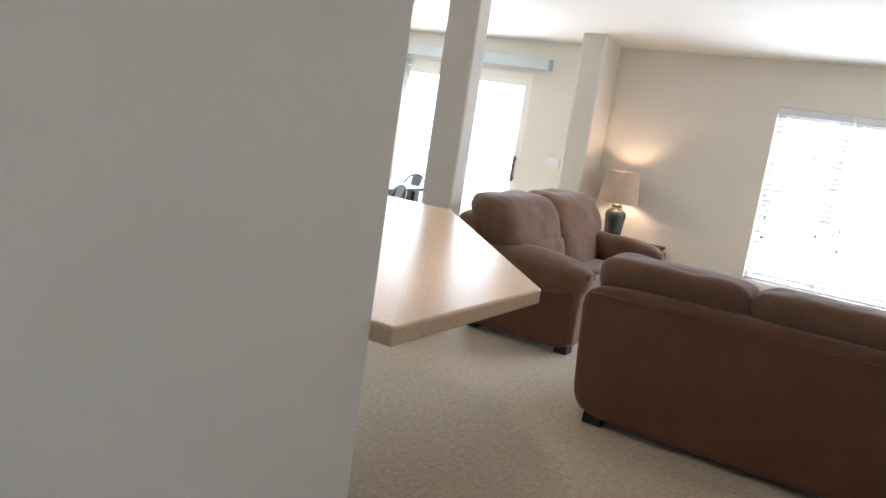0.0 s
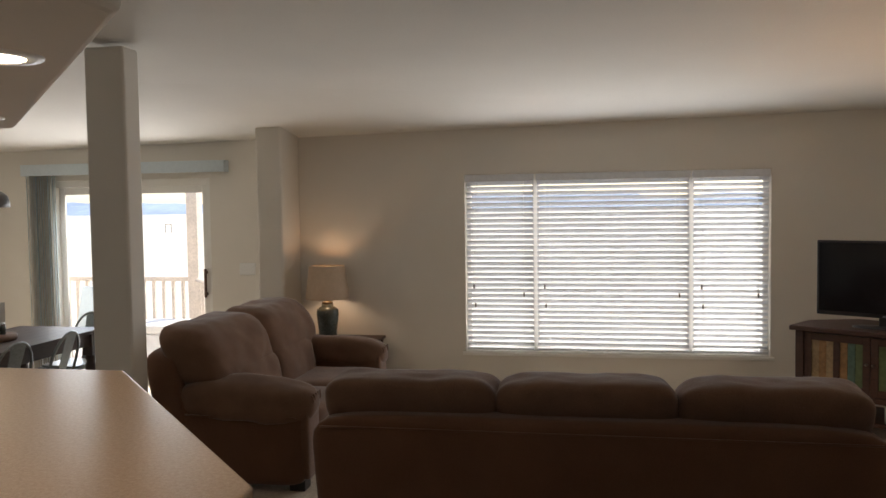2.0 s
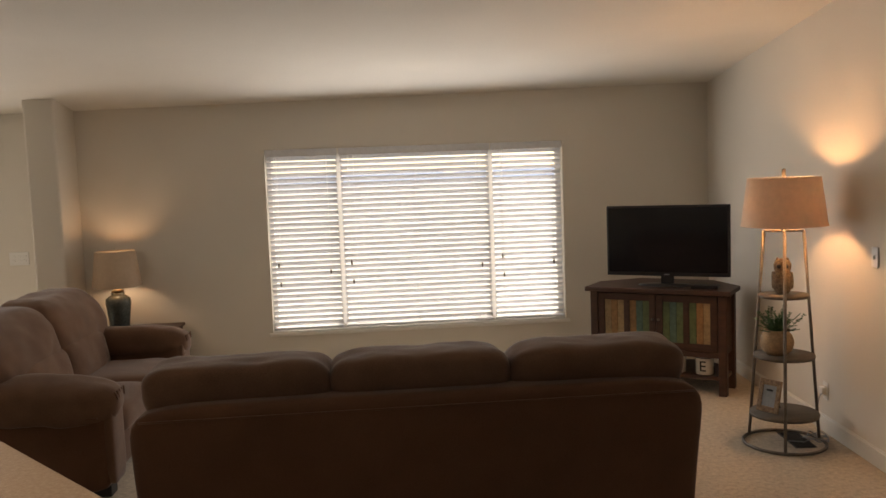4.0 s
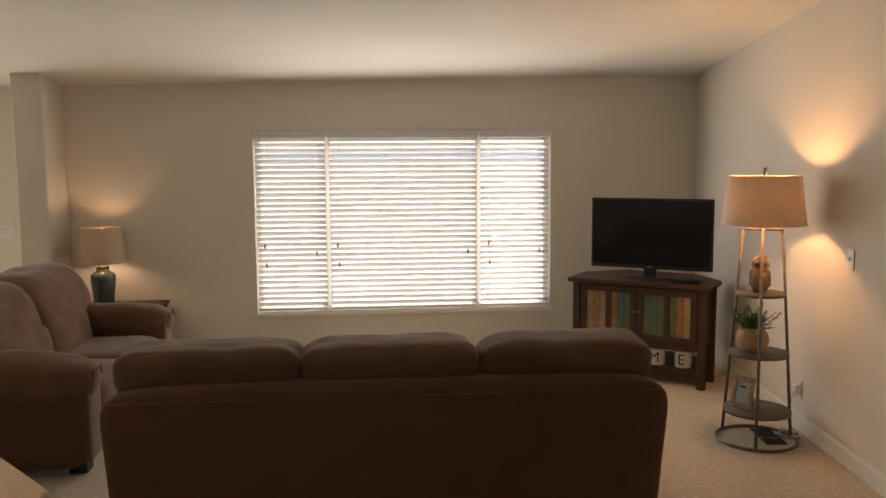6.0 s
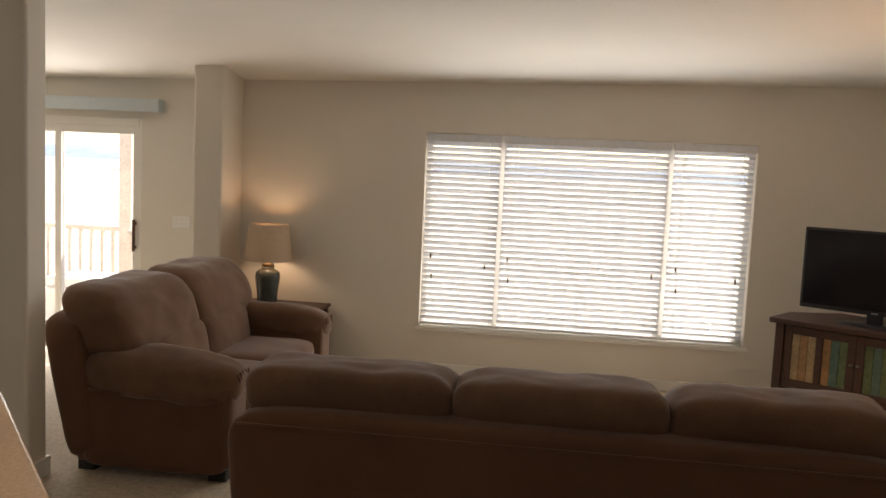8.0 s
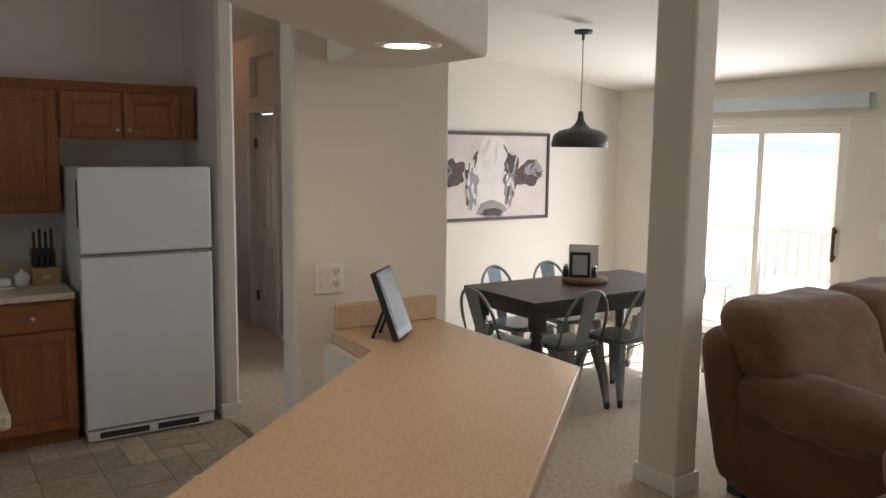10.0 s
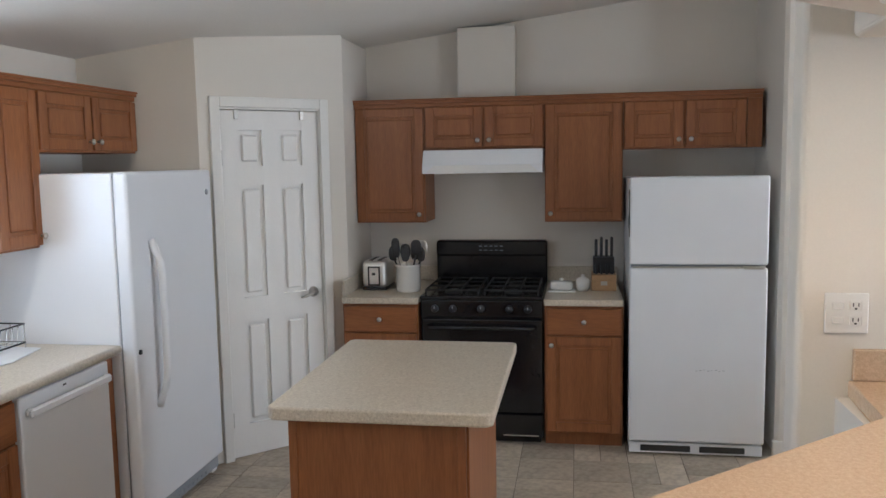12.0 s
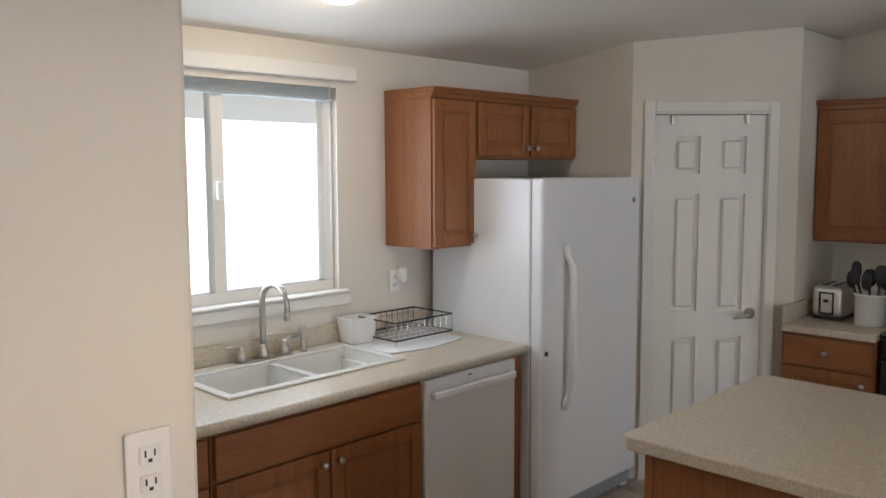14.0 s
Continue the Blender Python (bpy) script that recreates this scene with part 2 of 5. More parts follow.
def lathe(name, prof, mat, parent=None, seg=32, at=(0, 0, 0), cap=True, squash=1.0):
    bm = bmesh.new()
    rings = []
    for r, z in prof:
        rings.append([bm.verts.new((at[0] + r * math.cos(2 * math.pi * i / seg), at[1] + squash * r * math.sin(2 * math.pi * i / seg), at[2] + z)) for i in range(seg)])
    for a, b in zip(rings, rings[1:]):
        for i in range(seg):
            bm.faces.new((a[i], a[(i + 1) % seg], b[(i + 1) % seg], b[i]))
    if cap:
        bm.faces.new(list(reversed(rings[0])))
        bm.faces.new(rings[-1])
    ob = finish(name, bm, mat, parent, True)
    return ob


def add_tube(bm, pts, r, seg=8, closed=False):
    pts = [Vector(p) for p in pts]
    rings = []
    n = len(pts)
    for i, p in enumerate(pts):
        q0 = pts[(i - 1) % n] if (closed or i > 0) else p
        q1 = pts[(i + 1) % n] if (closed or i < n - 1) else p
        d = (q1 - q0).normalized()
        up = Vector((0, 0, 1)) if abs(d.z) < 0.95 else Vector((1, 0, 0))
        u = d.cross(up).normalized()
        v = u.cross(d).normalized()
        rr = r[i] if isinstance(r, (list, tuple)) else r
        rings.append([bm.verts.new(p + u * rr * math.cos(2 * math.pi * k / seg) + v * rr * math.sin(2 * math.pi * k / seg)) for k in range(seg)])
    pairs = list(zip(rings, rings[1:])) + ([(rings[-1], rings[0])] if closed else [])
    for a, b in pairs:
        for k in range(seg):
            bm.faces.new((a[k], a[(k + 1) % seg], b[(k + 1) % seg], b[k]))
    if not closed:
        bm.faces.new(list(reversed(rings[0])))
        bm.faces.new(rings[-1])


def tube(name, pts, r, mat, parent=None, seg=8, closed=False):
    bm = bmesh.new()
    add_tube(bm, pts, r, seg, closed)
    return finish(name, bm, mat, parent, True)


def tubes(name, paths, r, mat, parent=None, seg=8):
    bm = bmesh.new()
    for p in paths:
        add_tube(bm, p, r, seg)
    return finish(name, bm, mat, parent, True)


def ring(cx, cy, z, r, n=28):
    return [(cx + r * math.cos(2 * math.pi * i / n), cy + r * math.sin(2 * math.pi * i / n), z) for i in range(n)]


def cushion(name, a, b, mat, parent, e=4.5, n=14, wrinkle=0.006, shape=None):
    """A stuffed soft box between two corners; shape may bend each point (u, v, w in -1..1)."""
    a, b = Vector(a), Vector(b)
    c, h = (a + b) / 2, (b - a) / 2
    bm = bmesh.new()
    bmesh.ops.create_cube(bm, size=2)
    bmesh.ops.subdivide_edges(bm, edges=list(bm.edges), cuts=n, use_grid_fill=True)
    for v in bm.verts:
        p = v.co
        q = [math.copysign(abs(t) ** 0.9, t) for t in p]
        ln = sum(abs(t) ** e for t in q) ** (1 / e)
        u = Vector(q) / ln
        w = Vector((c.x + u.x * h.x, c.y + u.y * h.y, c.z + u.z * h.z))
        if shape:
            w = shape(w, u)
        k = noise.noise(w * 5.0) * wrinkle + noise.noise(w * 14.0) * wrinkle * 0.4
        v.co = w + u.normalized() * k
    return finish(name, bm, mat, parent, True)


def empty(name, m, label, category, group="", kind=""):
    ob = new(name)
    ob.empty_display_size = 0.1
    ob.matrix_world = m
    return tagged(ob, label, category, group, kind)


def solid(ob, label, kind="structure", category=""):
    return tagged(ob, label, category, "", kind)


def letter_mesh(name, text, size, mat, parent, m):
    cu = bpy.data.curves.new(name, 'FONT')
    cu.body, cu.size, cu.extrude, cu.align_x = text, size, 0.001, 'CENTER'
    tmp = new(name, cu)
    me = bpy.data.meshes.new_from_object(tmp)
    bpy.data.objects.remove(tmp)
    me.materials.clear()
    me.materials.append(mat)
    ob = new(name, me)
    ob.parent, ob.matrix_local = parent, m
    return ob


# ---- structure ----
NORTH, SOUTH, EAST, WEST_K, WEST_D = 7.07, -1.33, 3.44, -5.15, -5.5
RIDGE_Y, RIDGE_Z, NZ, SZ = 2.65, 2.84, 2.43, 2.33
NTILT = 0.018


def ceil_z(y):
    return RIDGE_Z - (y - RIDGE_Y) * (RIDGE_Z - NZ) / (NORTH - RIDGE_Y) if y > RIDGE_Y else RIDGE_Z - (RIDGE_Y - y) * (RIDGE_Z - SZ) / (RIDGE_Y - SOUTH)


def along_y(name, x0, x1, y0, y1, label, bottom=0.0, bevel=0.0):
    """A wall that runs along y, its top following the vault."""
    ys = [y0] + ([RIDGE_Y] if y0 < RIDGE_Y < y1 else []) + [y1]
    prof = [(y0, bottom), (y1, bottom)] + [(y, ceil_z(y) + 0.08) for y in reversed(ys)]
    bm = bmesh.new()
    f0 = [bm.verts.new((x0, y, z)) for y, z in prof]
    f1 = [bm.verts.new((x1, y, z)) for y, z in prof]
    n = len(prof)
    bm.faces.new(f0)
    bm.faces.new(f1)
    for i in range(n):
        bm.faces.new((f0[i], f0[(i + 1) % n], f1[(i + 1) % n], f1[i]))
    if bevel:
        es = [e for e in bm.edges if abs(e.verts[0].co.x - e.verts[1].co.x) < 1e-5 and abs(e.verts[0].co.y - e.verts[1].co.y) < 1e-5]
        bmesh.ops.bevel(bm, geom=es, offset=bevel, segments=4, affect='EDGES', profile=0.5)
    return solid(finish(name, bm, WALL), label)


solid(box("floor", (-10, -3.2, -0.2), (EAST + 0.12, NORTH + 0.13, 0), CARPET), "beige cut-pile carpet over the living and dining area")
bm = bmesh.new()
for y0, y1 in ((SOUTH - 1.9, RIDGE_Y), (RIDGE_Y, NORTH + 0.13)):
    add = [(-10, y0), (EAST + 0.12, y0), (EAST + 0.12, y1), (-10, y1)]
    lo = [bm.verts.new((x, y, ceil_z(y) + (NTILT * x if y > RIDGE_Y else 0))) for x, y in add]
    hi = [bm.verts.new((v.co.x, v.co.y, v.co.z + 0.12)) for v in lo]
    bm.faces.new(lo)
    bm.faces.new(hi)
    for i in range(4):
        bm.faces.new((lo[i], lo[(i + 1) % 4], hi[(i + 1) % 4], hi[i]))
solid(finish("ceiling", bm, CEIL), "cream vaulted ceiling with fine texture")

SL0, SL1, SLT = -4.74, -3.03, 2.04
WX0, WX1, WZ0, WZ1 = -0.55, 2.09, 0.40, 2.015
T = NORTH + 0.13
north = solid(boxes("wall_north", [((-10, NORTH, 0), (SL0, T, NZ + .12)), ((SL0, NORTH, SLT), (SL1, T, NZ + .12)), ((SL1, NORTH, 0), (WX0, T, NZ + .12)),
                                   ((WX0, NORTH, 0), (WX1, T, WZ0)), ((WX0, NORTH, WZ1), (WX1, T, NZ + .12)), ((WX1, NORTH, 0), (EAST + .12, T, NZ + .12))], WALL),
              "cream painted outer wall with window and sliding door")
# opening for the added entry window, out of view
EY0, EY1, EZ0, EZ1 = -2.2, -1.3, 0.95, 2.05
SKEW = pose(EAST, NORTH, 0, 0, 0, -5.7) @ pose(-EAST, -NORTH, 0)
along_y("wall_east", EAST, EAST + 0.12, EY1, NORTH, "cream painted side wall").matrix_world = SKEW
along_y("wall_east_entry", EAST, EAST + 0.12, -3.2, EY0, "cream painted side wall by the entry").matrix_world = SKEW
solid(box("wall_east_sill", (EAST, EY0, 0), (EAST + 0.12, EY1, EZ0), WALL), "cream painted wall under the added entry window").matrix_world = SKEW
along_y("wall_east_head", EAST, EAST + 0.12, EY0, EY1, "cream painted wall over the added entry window", bottom=EZ1).matrix_world = SKEW
along_y("wall_kitchen_west", WEST_K - 0.12, WEST_K, SOUTH, 2.562, "cream painted wall behind the stove")
along_y("wall_dining_west", WEST_D - 0.12, WEST_D, 3.82, NORTH, "cream painted dining wall")
KX0, KX1, KZ0, KZ1 = -2.446, -1.3, 1.17, 2.13
solid(boxes("wall_south_kitchen", [((-10, SOUTH - .13, 0), (KX0, SOUTH, SZ + .02)), ((KX0, SOUTH - .13, 0), (KX1, SOUTH, KZ0)), ((KX0, SOUTH - .13, KZ1), (KX1, SOUTH, SZ + .02)),
                                   ((KX1, SOUTH - .13, 0), (-0.617, SOUTH, SZ + .02))], WALL), "cream painted wall over the sink")
solid(box("wall_south_entry", (-0.59, -3.2, 0), (EAST, -3.08, 2.4), WALL), "cream painted entry wall")
along_y("wall_pier_near", -0.617, -0.23, -3.08, 0.65, "beige wall end beside the bar counter", bevel=0.02)
along_y("wall_pier_far", -2.16, -2.04, 2.05, 2.69, "beige wall pier carrying the switches", bevel=0.02)
solid(box("wall_column", (-2.365, 6.62, 0), (-2.12, NORTH, NZ + 0.06), WALL, bevel=0.02), "cream boxed column against the wall")
solid(box("post", (-2.345, 4.12, 0), (-2.09, 4.29, ceil_z(4.3)), WALL, bevel=0.02, seg=3), "cream square structural post")
solid(boxes("wall_fridge_side", [((-10, 2.56, 0), (-4.42, 2.67, 2.84))], WALL, bevel=0.02), "cream wall beside the refrigerator")
HN = 3.7
solid(boxes("wall_hall_north", [((-10, HN, 0), (-6.98, HN + .12, 2.76)), ((-6.98, HN, 2.05), (-6.36, HN + .12, 2.2)), ((-6.98, HN, 2.57), (-6.36, HN + .12, 2.76)),
                                ((-6.36, HN, 0), (-5.99, HN + .12, 2.76)), ((-5.99, HN, 2.06), (-5.3, HN + .12, 2.76)), ((-5.3, HN, 0), (-5.2, HN + .12, 2.76))], WALL),
      "tan hallway wall with closet door")
solid(box("wall_hall_back", (-7.1, HN + 0.5, 0), (-5.62, HN + 0.6, 2.7), WALL), "dim closet back wall")
solid(boxes("wall_hall_end", [((-8.4, 2.67, 0), (-8.3, HN, 0.70)), ((-8.4, 2.67, 1.81), (-8.3, HN, 2.8)), ((-8.4, 2.67, .70), (-8.3, 3.1, 1.81)), ((-8.4, 3.68, .70), (-8.3, HN, 1.81))], WALL), "hallway end wall with window")
solid(box("trim_transom", (-6.98, HN + .07, 2.2), (-6.36, HN + .10, 2.57), WALL), "tan recessed transom panel over the hallway door")
# pantry closet across the corner
P2, P1 = Vector((-3.90, -0.62)), Vector((-4.56, 0.02))
DIAG = pose(P2.x, P2.y, 0, 0, 0, math.degrees(math.atan2(P1.y - P2.y, P1.x - P2.x)))
LEN = (P1 - P2).length
D0, D1, DH = 0.125, 0.745, 2.05
pan = solid(boxes("wall_pantry", [((0, 0, 0), (D0 - .01, .11, 2.36)), ((D1 + .01, 0, 0), (LEN, .11, 2.36)), ((D0 - .01, 0, DH), (D1 + .01, .11, 2.36))], WALL), "cream angled pantry wall")
pan.matrix_world = DIAG
bm = bmesh.new()
prof = [(P2, P1)]
add = [(P2.x, P2.y), (P1.x, P1.y), (P1.x - 0.08, P1.y - 0.08), (P2.x - 0.08, P2.y - 0.08)]
lo = [bm.verts.new((x, y, 2.36)) for x, y in add]
hi = [bm.verts.new((x, y, ceil_z(y))) for x, y in add]
bm.faces.new(lo)
bm.faces.new(hi)
for i in range(4):
    bm.faces.new((lo[i], lo[(i + 1) % 4], hi[(i + 1) % 4], hi[i]))
finish("wall_panel", bm, WALL).parent = None
solid(bpy.data.objects["wall_panel"], "cream wall over the pantry door")
along_y("wall_pantry_side", P2.x - 0.1, P2.x, SOUTH, P2.y, "cream pantry side wall")
solid(prism("wall_pantry_end", [(WEST_K, P1.y), (P1.x, P1.y), (P1.x, P1.y - .08), (WEST_K, P1.y - .08)], 0, 2.49, WALL), "cream pantry end wall")
solid(box("wall_duct", (WEST_K, 0.67, 2.12), (-5.0, 1.045, ceil_z(0.67)), WALL, bevel=0.004), "cream boxed range-hood duct")

# half wall and soffit over the bar
solid(prism("wall_half", [(-0.63, 0.65), (-0.54, 0.65), (-0.54, 1.02), (-1.66, 2.25), (-2.04, 2.25), (-2.04, 2.16), (-1.70, 2.16), (-0.63, 0.98)], 0, 1.048, WALL), "beige half wall under the bar counter")
sof = solid(prism("ceiling_soffit", [(-0.617, 0.65), (-0.16, 0.65), (-0.16, 0.98), (-1.55, 2.505), (-2.04, 2.505), (-2.04, 2.17), (-1.67, 2.155), (-0.617, 1.07)], 2.036, 2.80, WALL, bevel=0.02, seg=3),
            "beige drywall soffit above the bar")

# trim
def skirting(items):
    ob = boxes("baseboard", items, TRIM, bevel=0.004)
    return solid(ob, "white painted baseboard")


skirting([((EAST - .014, -3, 0), (EAST, NORTH - .03, .10)), ((EAST - .009, -3, .10), (EAST, NORTH - .03, .112))]).matrix_world = SKEW
skirting([((WX0 - 1.6, NORTH - .014, 0), (EAST - .014, NORTH, .09)), ((SL1 + .06, NORTH - .014, 0), (-2.35, NORTH, .09)), ((WEST_D, NORTH - .014, 0), (SL0 - .06, NORTH, .09))])
skirting([((WEST_D, 3.82, 0), (WEST_D + .014, NORTH - .014, .09))])
skirting([((-2.359, 4.106, 0), (-2.076, 4.304, .10))])
skirting([((-4.44, 2.546, 0), (-4.406, 2.684, .10))])
skirting([((-6.36, HN - .014, 0), (-6.05, HN, .09))])
skirting([((-0.23, -3, 0), (-0.216, 0.64, .09))])
solid(box("trim_strip", (-4.3, 2.58, 0), (-2.2, 2.62, 0.012), NICKEL, bevel=0.003), "metal carpet edge strip")

# ---- windows and doors ----
def living_window():
    w = empty("window_1", pose(0, 0, 0), "wide white three-part window behind blinds", "window", kind="structure")
    y = NORTH + 0.075
    fr = [((WX0, y, WZ0), (WX1, y + .05, WZ0 + .05)), ((WX0, y, WZ1 - .05), (WX1, y + .05, WZ1)), ((WX0, y, WZ0 + .05), (WX0 + .05, y + .05, WZ1 - .05)),
          ((WX1 - .05, y, WZ0 + .05), (WX1, y + .05, WZ1 - .05)), ((0.06, y, WZ0 + .05), (0.12, y + .05, WZ1 - .05)), ((1.41, y, WZ0 + .05), (1.47, y + .05, WZ1 - .05))]
    boxes("frame", fr, TRIM, w, 0.003)
    for a, b in ((WX0 + .05, 0.06), (0.12, 1.41), (1.47, WX1 - .05)):
        g = box("pane", (a, y + .02, WZ0 + .05), (b, y + .026, WZ1 - .05), GLASS, w)
        g.visible_shadow = False
    boxes("sill", [((WX0 - .03, NORTH - .025, WZ0 - .03), (WX1 + .03, NORTH - .001, WZ0)), ((WX0 + .001, NORTH - .001, WZ0 + .001), (WX1 - .001, NORTH + .07, WZ0 + .006))], TRIM, w, 0.003)


def slat_mesh(w, d=0.05):
    bm = bmesh.new()
    n = 4
    top = []
    for i in range(n + 1):
        u = i / n - 0.5
        z = 0.005 * (1 - (2 * u) ** 2)
        top.append((u * d, z))
    v = [[bm.verts.new((x, yy, zz + dz)) for yy, zz in top] for x in (0, w) for dz in (0, -0.003)]
    a0, a1, b0, b1 = v
    for i in range(n):
        bm.faces.new((a0[i], b0[i], b0[i + 1], a0[i + 1]))
        bm.faces.new((a1[i], a1[i + 1], b1[i + 1], b1[i]))
        bm.faces.new((a0[i], a0[i + 1], a1[i + 1], a1[i]))
        bm.faces.new((b0[i], b1[i], b1[i + 1], b0[i + 1]))
    for k in (0, n):
        bm.faces.new((a0[k], a1[k], b1[k], b0[k]))
    me = bpy.data.meshes.new("slat")
    bmesh.ops.recalc_face_normals(bm, faces=bm.faces)
    bm.to_mesh(me)
    bm.free()
    me.materials.append(BLIND)
    return me


def blind(x0, x1, tilt):
    b = empty("window_blind", pose(x0, NORTH + 0.03, 0), "white horizontal slat blind lowered over the window", "blind", "living room blinds")
    w = x1 - x0
    boxes("headrail", [((0, -.035, WZ1 - .05), (w, .03, WZ1 - .004)), ((-.004, -.042, WZ1 - .065), (w + .004, -.035, WZ1 - .004))], BLIND, b, 0.003)
    box("bottom_rail", (0.002, -.022, WZ0 + .022), (w - .002, .026, WZ0 + .04), BLIND, b, 0.004)
    me = slat_mesh(w - 0.006)
    n = 31
    for i in range(n):
        s = new("slat", me)
        s.parent = b
        z = WZ0 + 0.075 + i * (WZ1 - WZ0 - 0.155) / (n - 1)
        s.matrix_local = pose(0.003, 0.0, z, tilt + random.uniform(-0.5, 0.5), 0, 0)
    xs = [0.09, w - 0.09] if w < 1 else [0.12, w / 2, w - 0.12]
    tubes("ladder_cord", [[(x, yy, WZ0 + .03), (x, yy, WZ1 - .05)] for x in xs for yy in (-.027, .027)], 0.0014, PLASTIC, b, 5)
    for x, z in ((0.07, 1.0), (0.082, 0.83), (w - .09, 0.93)):
        tube("pull_cord", [(x, -.045, z + .02), (x, -.045, WZ1 - .06)], 0.0012, PLASTIC, b, 5)
        box("tassel", (x - .007, -.052, z - .02), (x + .007, -.038, z + .02), GREYW, b, 0.004)


living_window()
blind(WX0 + .012, 0.075, -48)
blind(0.10, 1.425, -46)
blind(1.45, WX1 - .012, -38)


# window added out of view as a source for the entry fill
def added_entry_window():
    w = empty("window_4", SKEW, "added unseen white framed window lighting the entry", "window", kind="structure")
    x = EAST + 0.06
    boxes("frame", [((x, EY0, EZ0), (x + .05, EY1, EZ0 + .05)), ((x, EY0, EZ1 - .05), (x + .05, EY1, EZ1)), ((x, EY0, EZ0 + .05), (x + .05, EY0 + .05, EZ1 - .05)), ((x, EY1 - .05, EZ0 + .05), (x + .05, EY1, EZ1 - .05))], TRIM, w, 0.003)
    g = box("pane", (x + .02, EY0 + .05, EZ0 + .05), (x + .026, EY1 - .05, EZ1 - .05), GLASS, w)
    g.visible_shadow = False


added_entry_window()


def sliding_door():
    d = empty("door_1", pose(0, 0, 0), "white framed sliding glass door with brown pull", "sliding door", kind="structure")
    y = NORTH + 0.03
    boxes("frame", [((SL0, y, 0.0), (SL0 + .04, y + .09, SLT)), ((SL1 - .04, y, 0), (SL1, y + .09, SLT)), ((SL0 + .04, y, SLT - .07), (SL1 - .04, y + .09, SLT)), ((SL0 + .04, y, 0), (SL1 - .04, y + .09, .03))], TRIM, d, 0.004)
    mid = (SL0 + SL1) / 2 + 0.05
    for a, b, yy in ((SL0 + .04, mid + .03, y + .05), (mid - .03, SL1 - .04, y + .01)):
        boxes("panel_frame", [((a, yy, .03), (a + .06, yy + .03, SLT - .07)), ((b - .06, yy, .03), (b, yy + .03, SLT - .07)), ((a + .06, yy, .03), (b - .06, yy + .03, .12)), ((a + .06, yy, SLT - .14), (b - .06, yy + .03, SLT - .07))], TRIM, d, 0.004)
        g = box("pane", (a + .06, yy + .012, .12), (b - .06, yy + .018, SLT - .14), GLASS, d)
        g.visible_shadow = False
    boxes("handle", [((SL1 - .085, y - .035, .88), (SL1 - .06, y - .015, 1.16)), ((SL1 - .085, y - .016, .90), (SL1 - .06, y + .009, .93)), ((SL1 - .085, y - .016, 1.11), (SL1 - .06, y + .009, 1.14))],
          material("brown_pull", (0.10, 0.05, 0.03), 0.5), d, 0.004)
    v = empty("vertical_blind", pose(0, 0, 0), "white valance with grey-blue vertical vanes drawn aside", "blind")
    boxes("valance", [((-4.99, 6.965, 2.09), (-2.83, 6.978, 2.20)), ((-4.99, 6.978, 2.188), (-2.83, NORTH, 2.20)), ((-2.842, 6.978, 2.09), (-2.83, NORTH, 2.188)), ((-4.99, 6.978, 2.09), (-4.978, NORTH, 2.188))], VANE, v, 0.002)
    me_src = None
    for i in range(14):
        x = -4.96 + i * 0.026
        ob = box("vane", (-.0012, -.044, 0), (.0012, .044, 2.05), VANE, v) if not me_src else new("vane", me_src)
        me_src = ob.data
        ob.parent = v
        ob.matrix_local = pose(x, 7.012, 0.035, 0, 0, 32 + random.uniform(-6, 6))


sliding_door()


def kitchen_window():
    w = empty("window_2", pose(0, 0, 0), "white sliding kitchen window with raised blind", "window", kind="structure")
    y = SOUTH - 0.10
    mid = -1.83
    fr = [((KX0, y, KZ0), (KX1, y + .06, KZ0 + .05)), ((KX0, y, KZ1 - .05), (KX1, y + .06, KZ1)), ((KX0, y, KZ0 + .05), (KX0 + .05, y + .06, KZ1 - .05)), ((KX1 - .05, y, KZ0 + .05), (KX1, y + .06, KZ1 - .05)),
          ((mid - .03, y + .01, KZ0 + .05), (mid + .03, y + .07, KZ1 - .05))]
    boxes("frame", fr, TRIM, w, 0.004)
    for a, b in ((KX0 + .05, mid - .03), (mid + .03, KX1 - .05)):
        g = box("pane", (a, y + .03, KZ0 + .05), (b, y + .036, KZ1 - .05), GLASS, w)
        g.visible_shadow = False
    boxes("latch", [((mid - .015, y + .07, 1.62), (mid + .015, y + .09, 1.70))], PLASTIC, w, 0.004)
    boxes("sill", [((KX0 - .06, SOUTH - .001, KZ0 - .07), (KX1 + .06, SOUTH + .018, KZ0 - .015)), ((KX0 - .04, SOUTH - .10, KZ0 - .012), (KX1 + .04, SOUTH + .03, KZ0 + .002))], TRIM, w, 0.005)
    b = empty("window_blind", pose(0, 0, 0), "white mini blind drawn up under its valance", "blind")
    boxes("headrail", [((KX0 - .09, SOUTH + .002, KZ1 + .035), (KX1 + .1, SOUTH + .045, KZ1 + .10))], TRIM, b, 0.004)
    bm = bmesh.new()
    for i in range(12):
        z = KZ1 - .062 + i * 0.007
        add_box(bm, (KX0 + .01, SOUTH - .03 + random.uniform(-.002, .002), z), (KX1 - .01, SOUTH - .005, z + .003))
    finish("slats", bm, VANE, b)
    tube("wand", [(KX0 + .05, SOUTH + .012, KZ1 + .02), (KX0 + .052, SOUTH + .014, KZ0 + .2)], 0.003, PLASTIC, b, 6)


kitchen_window()


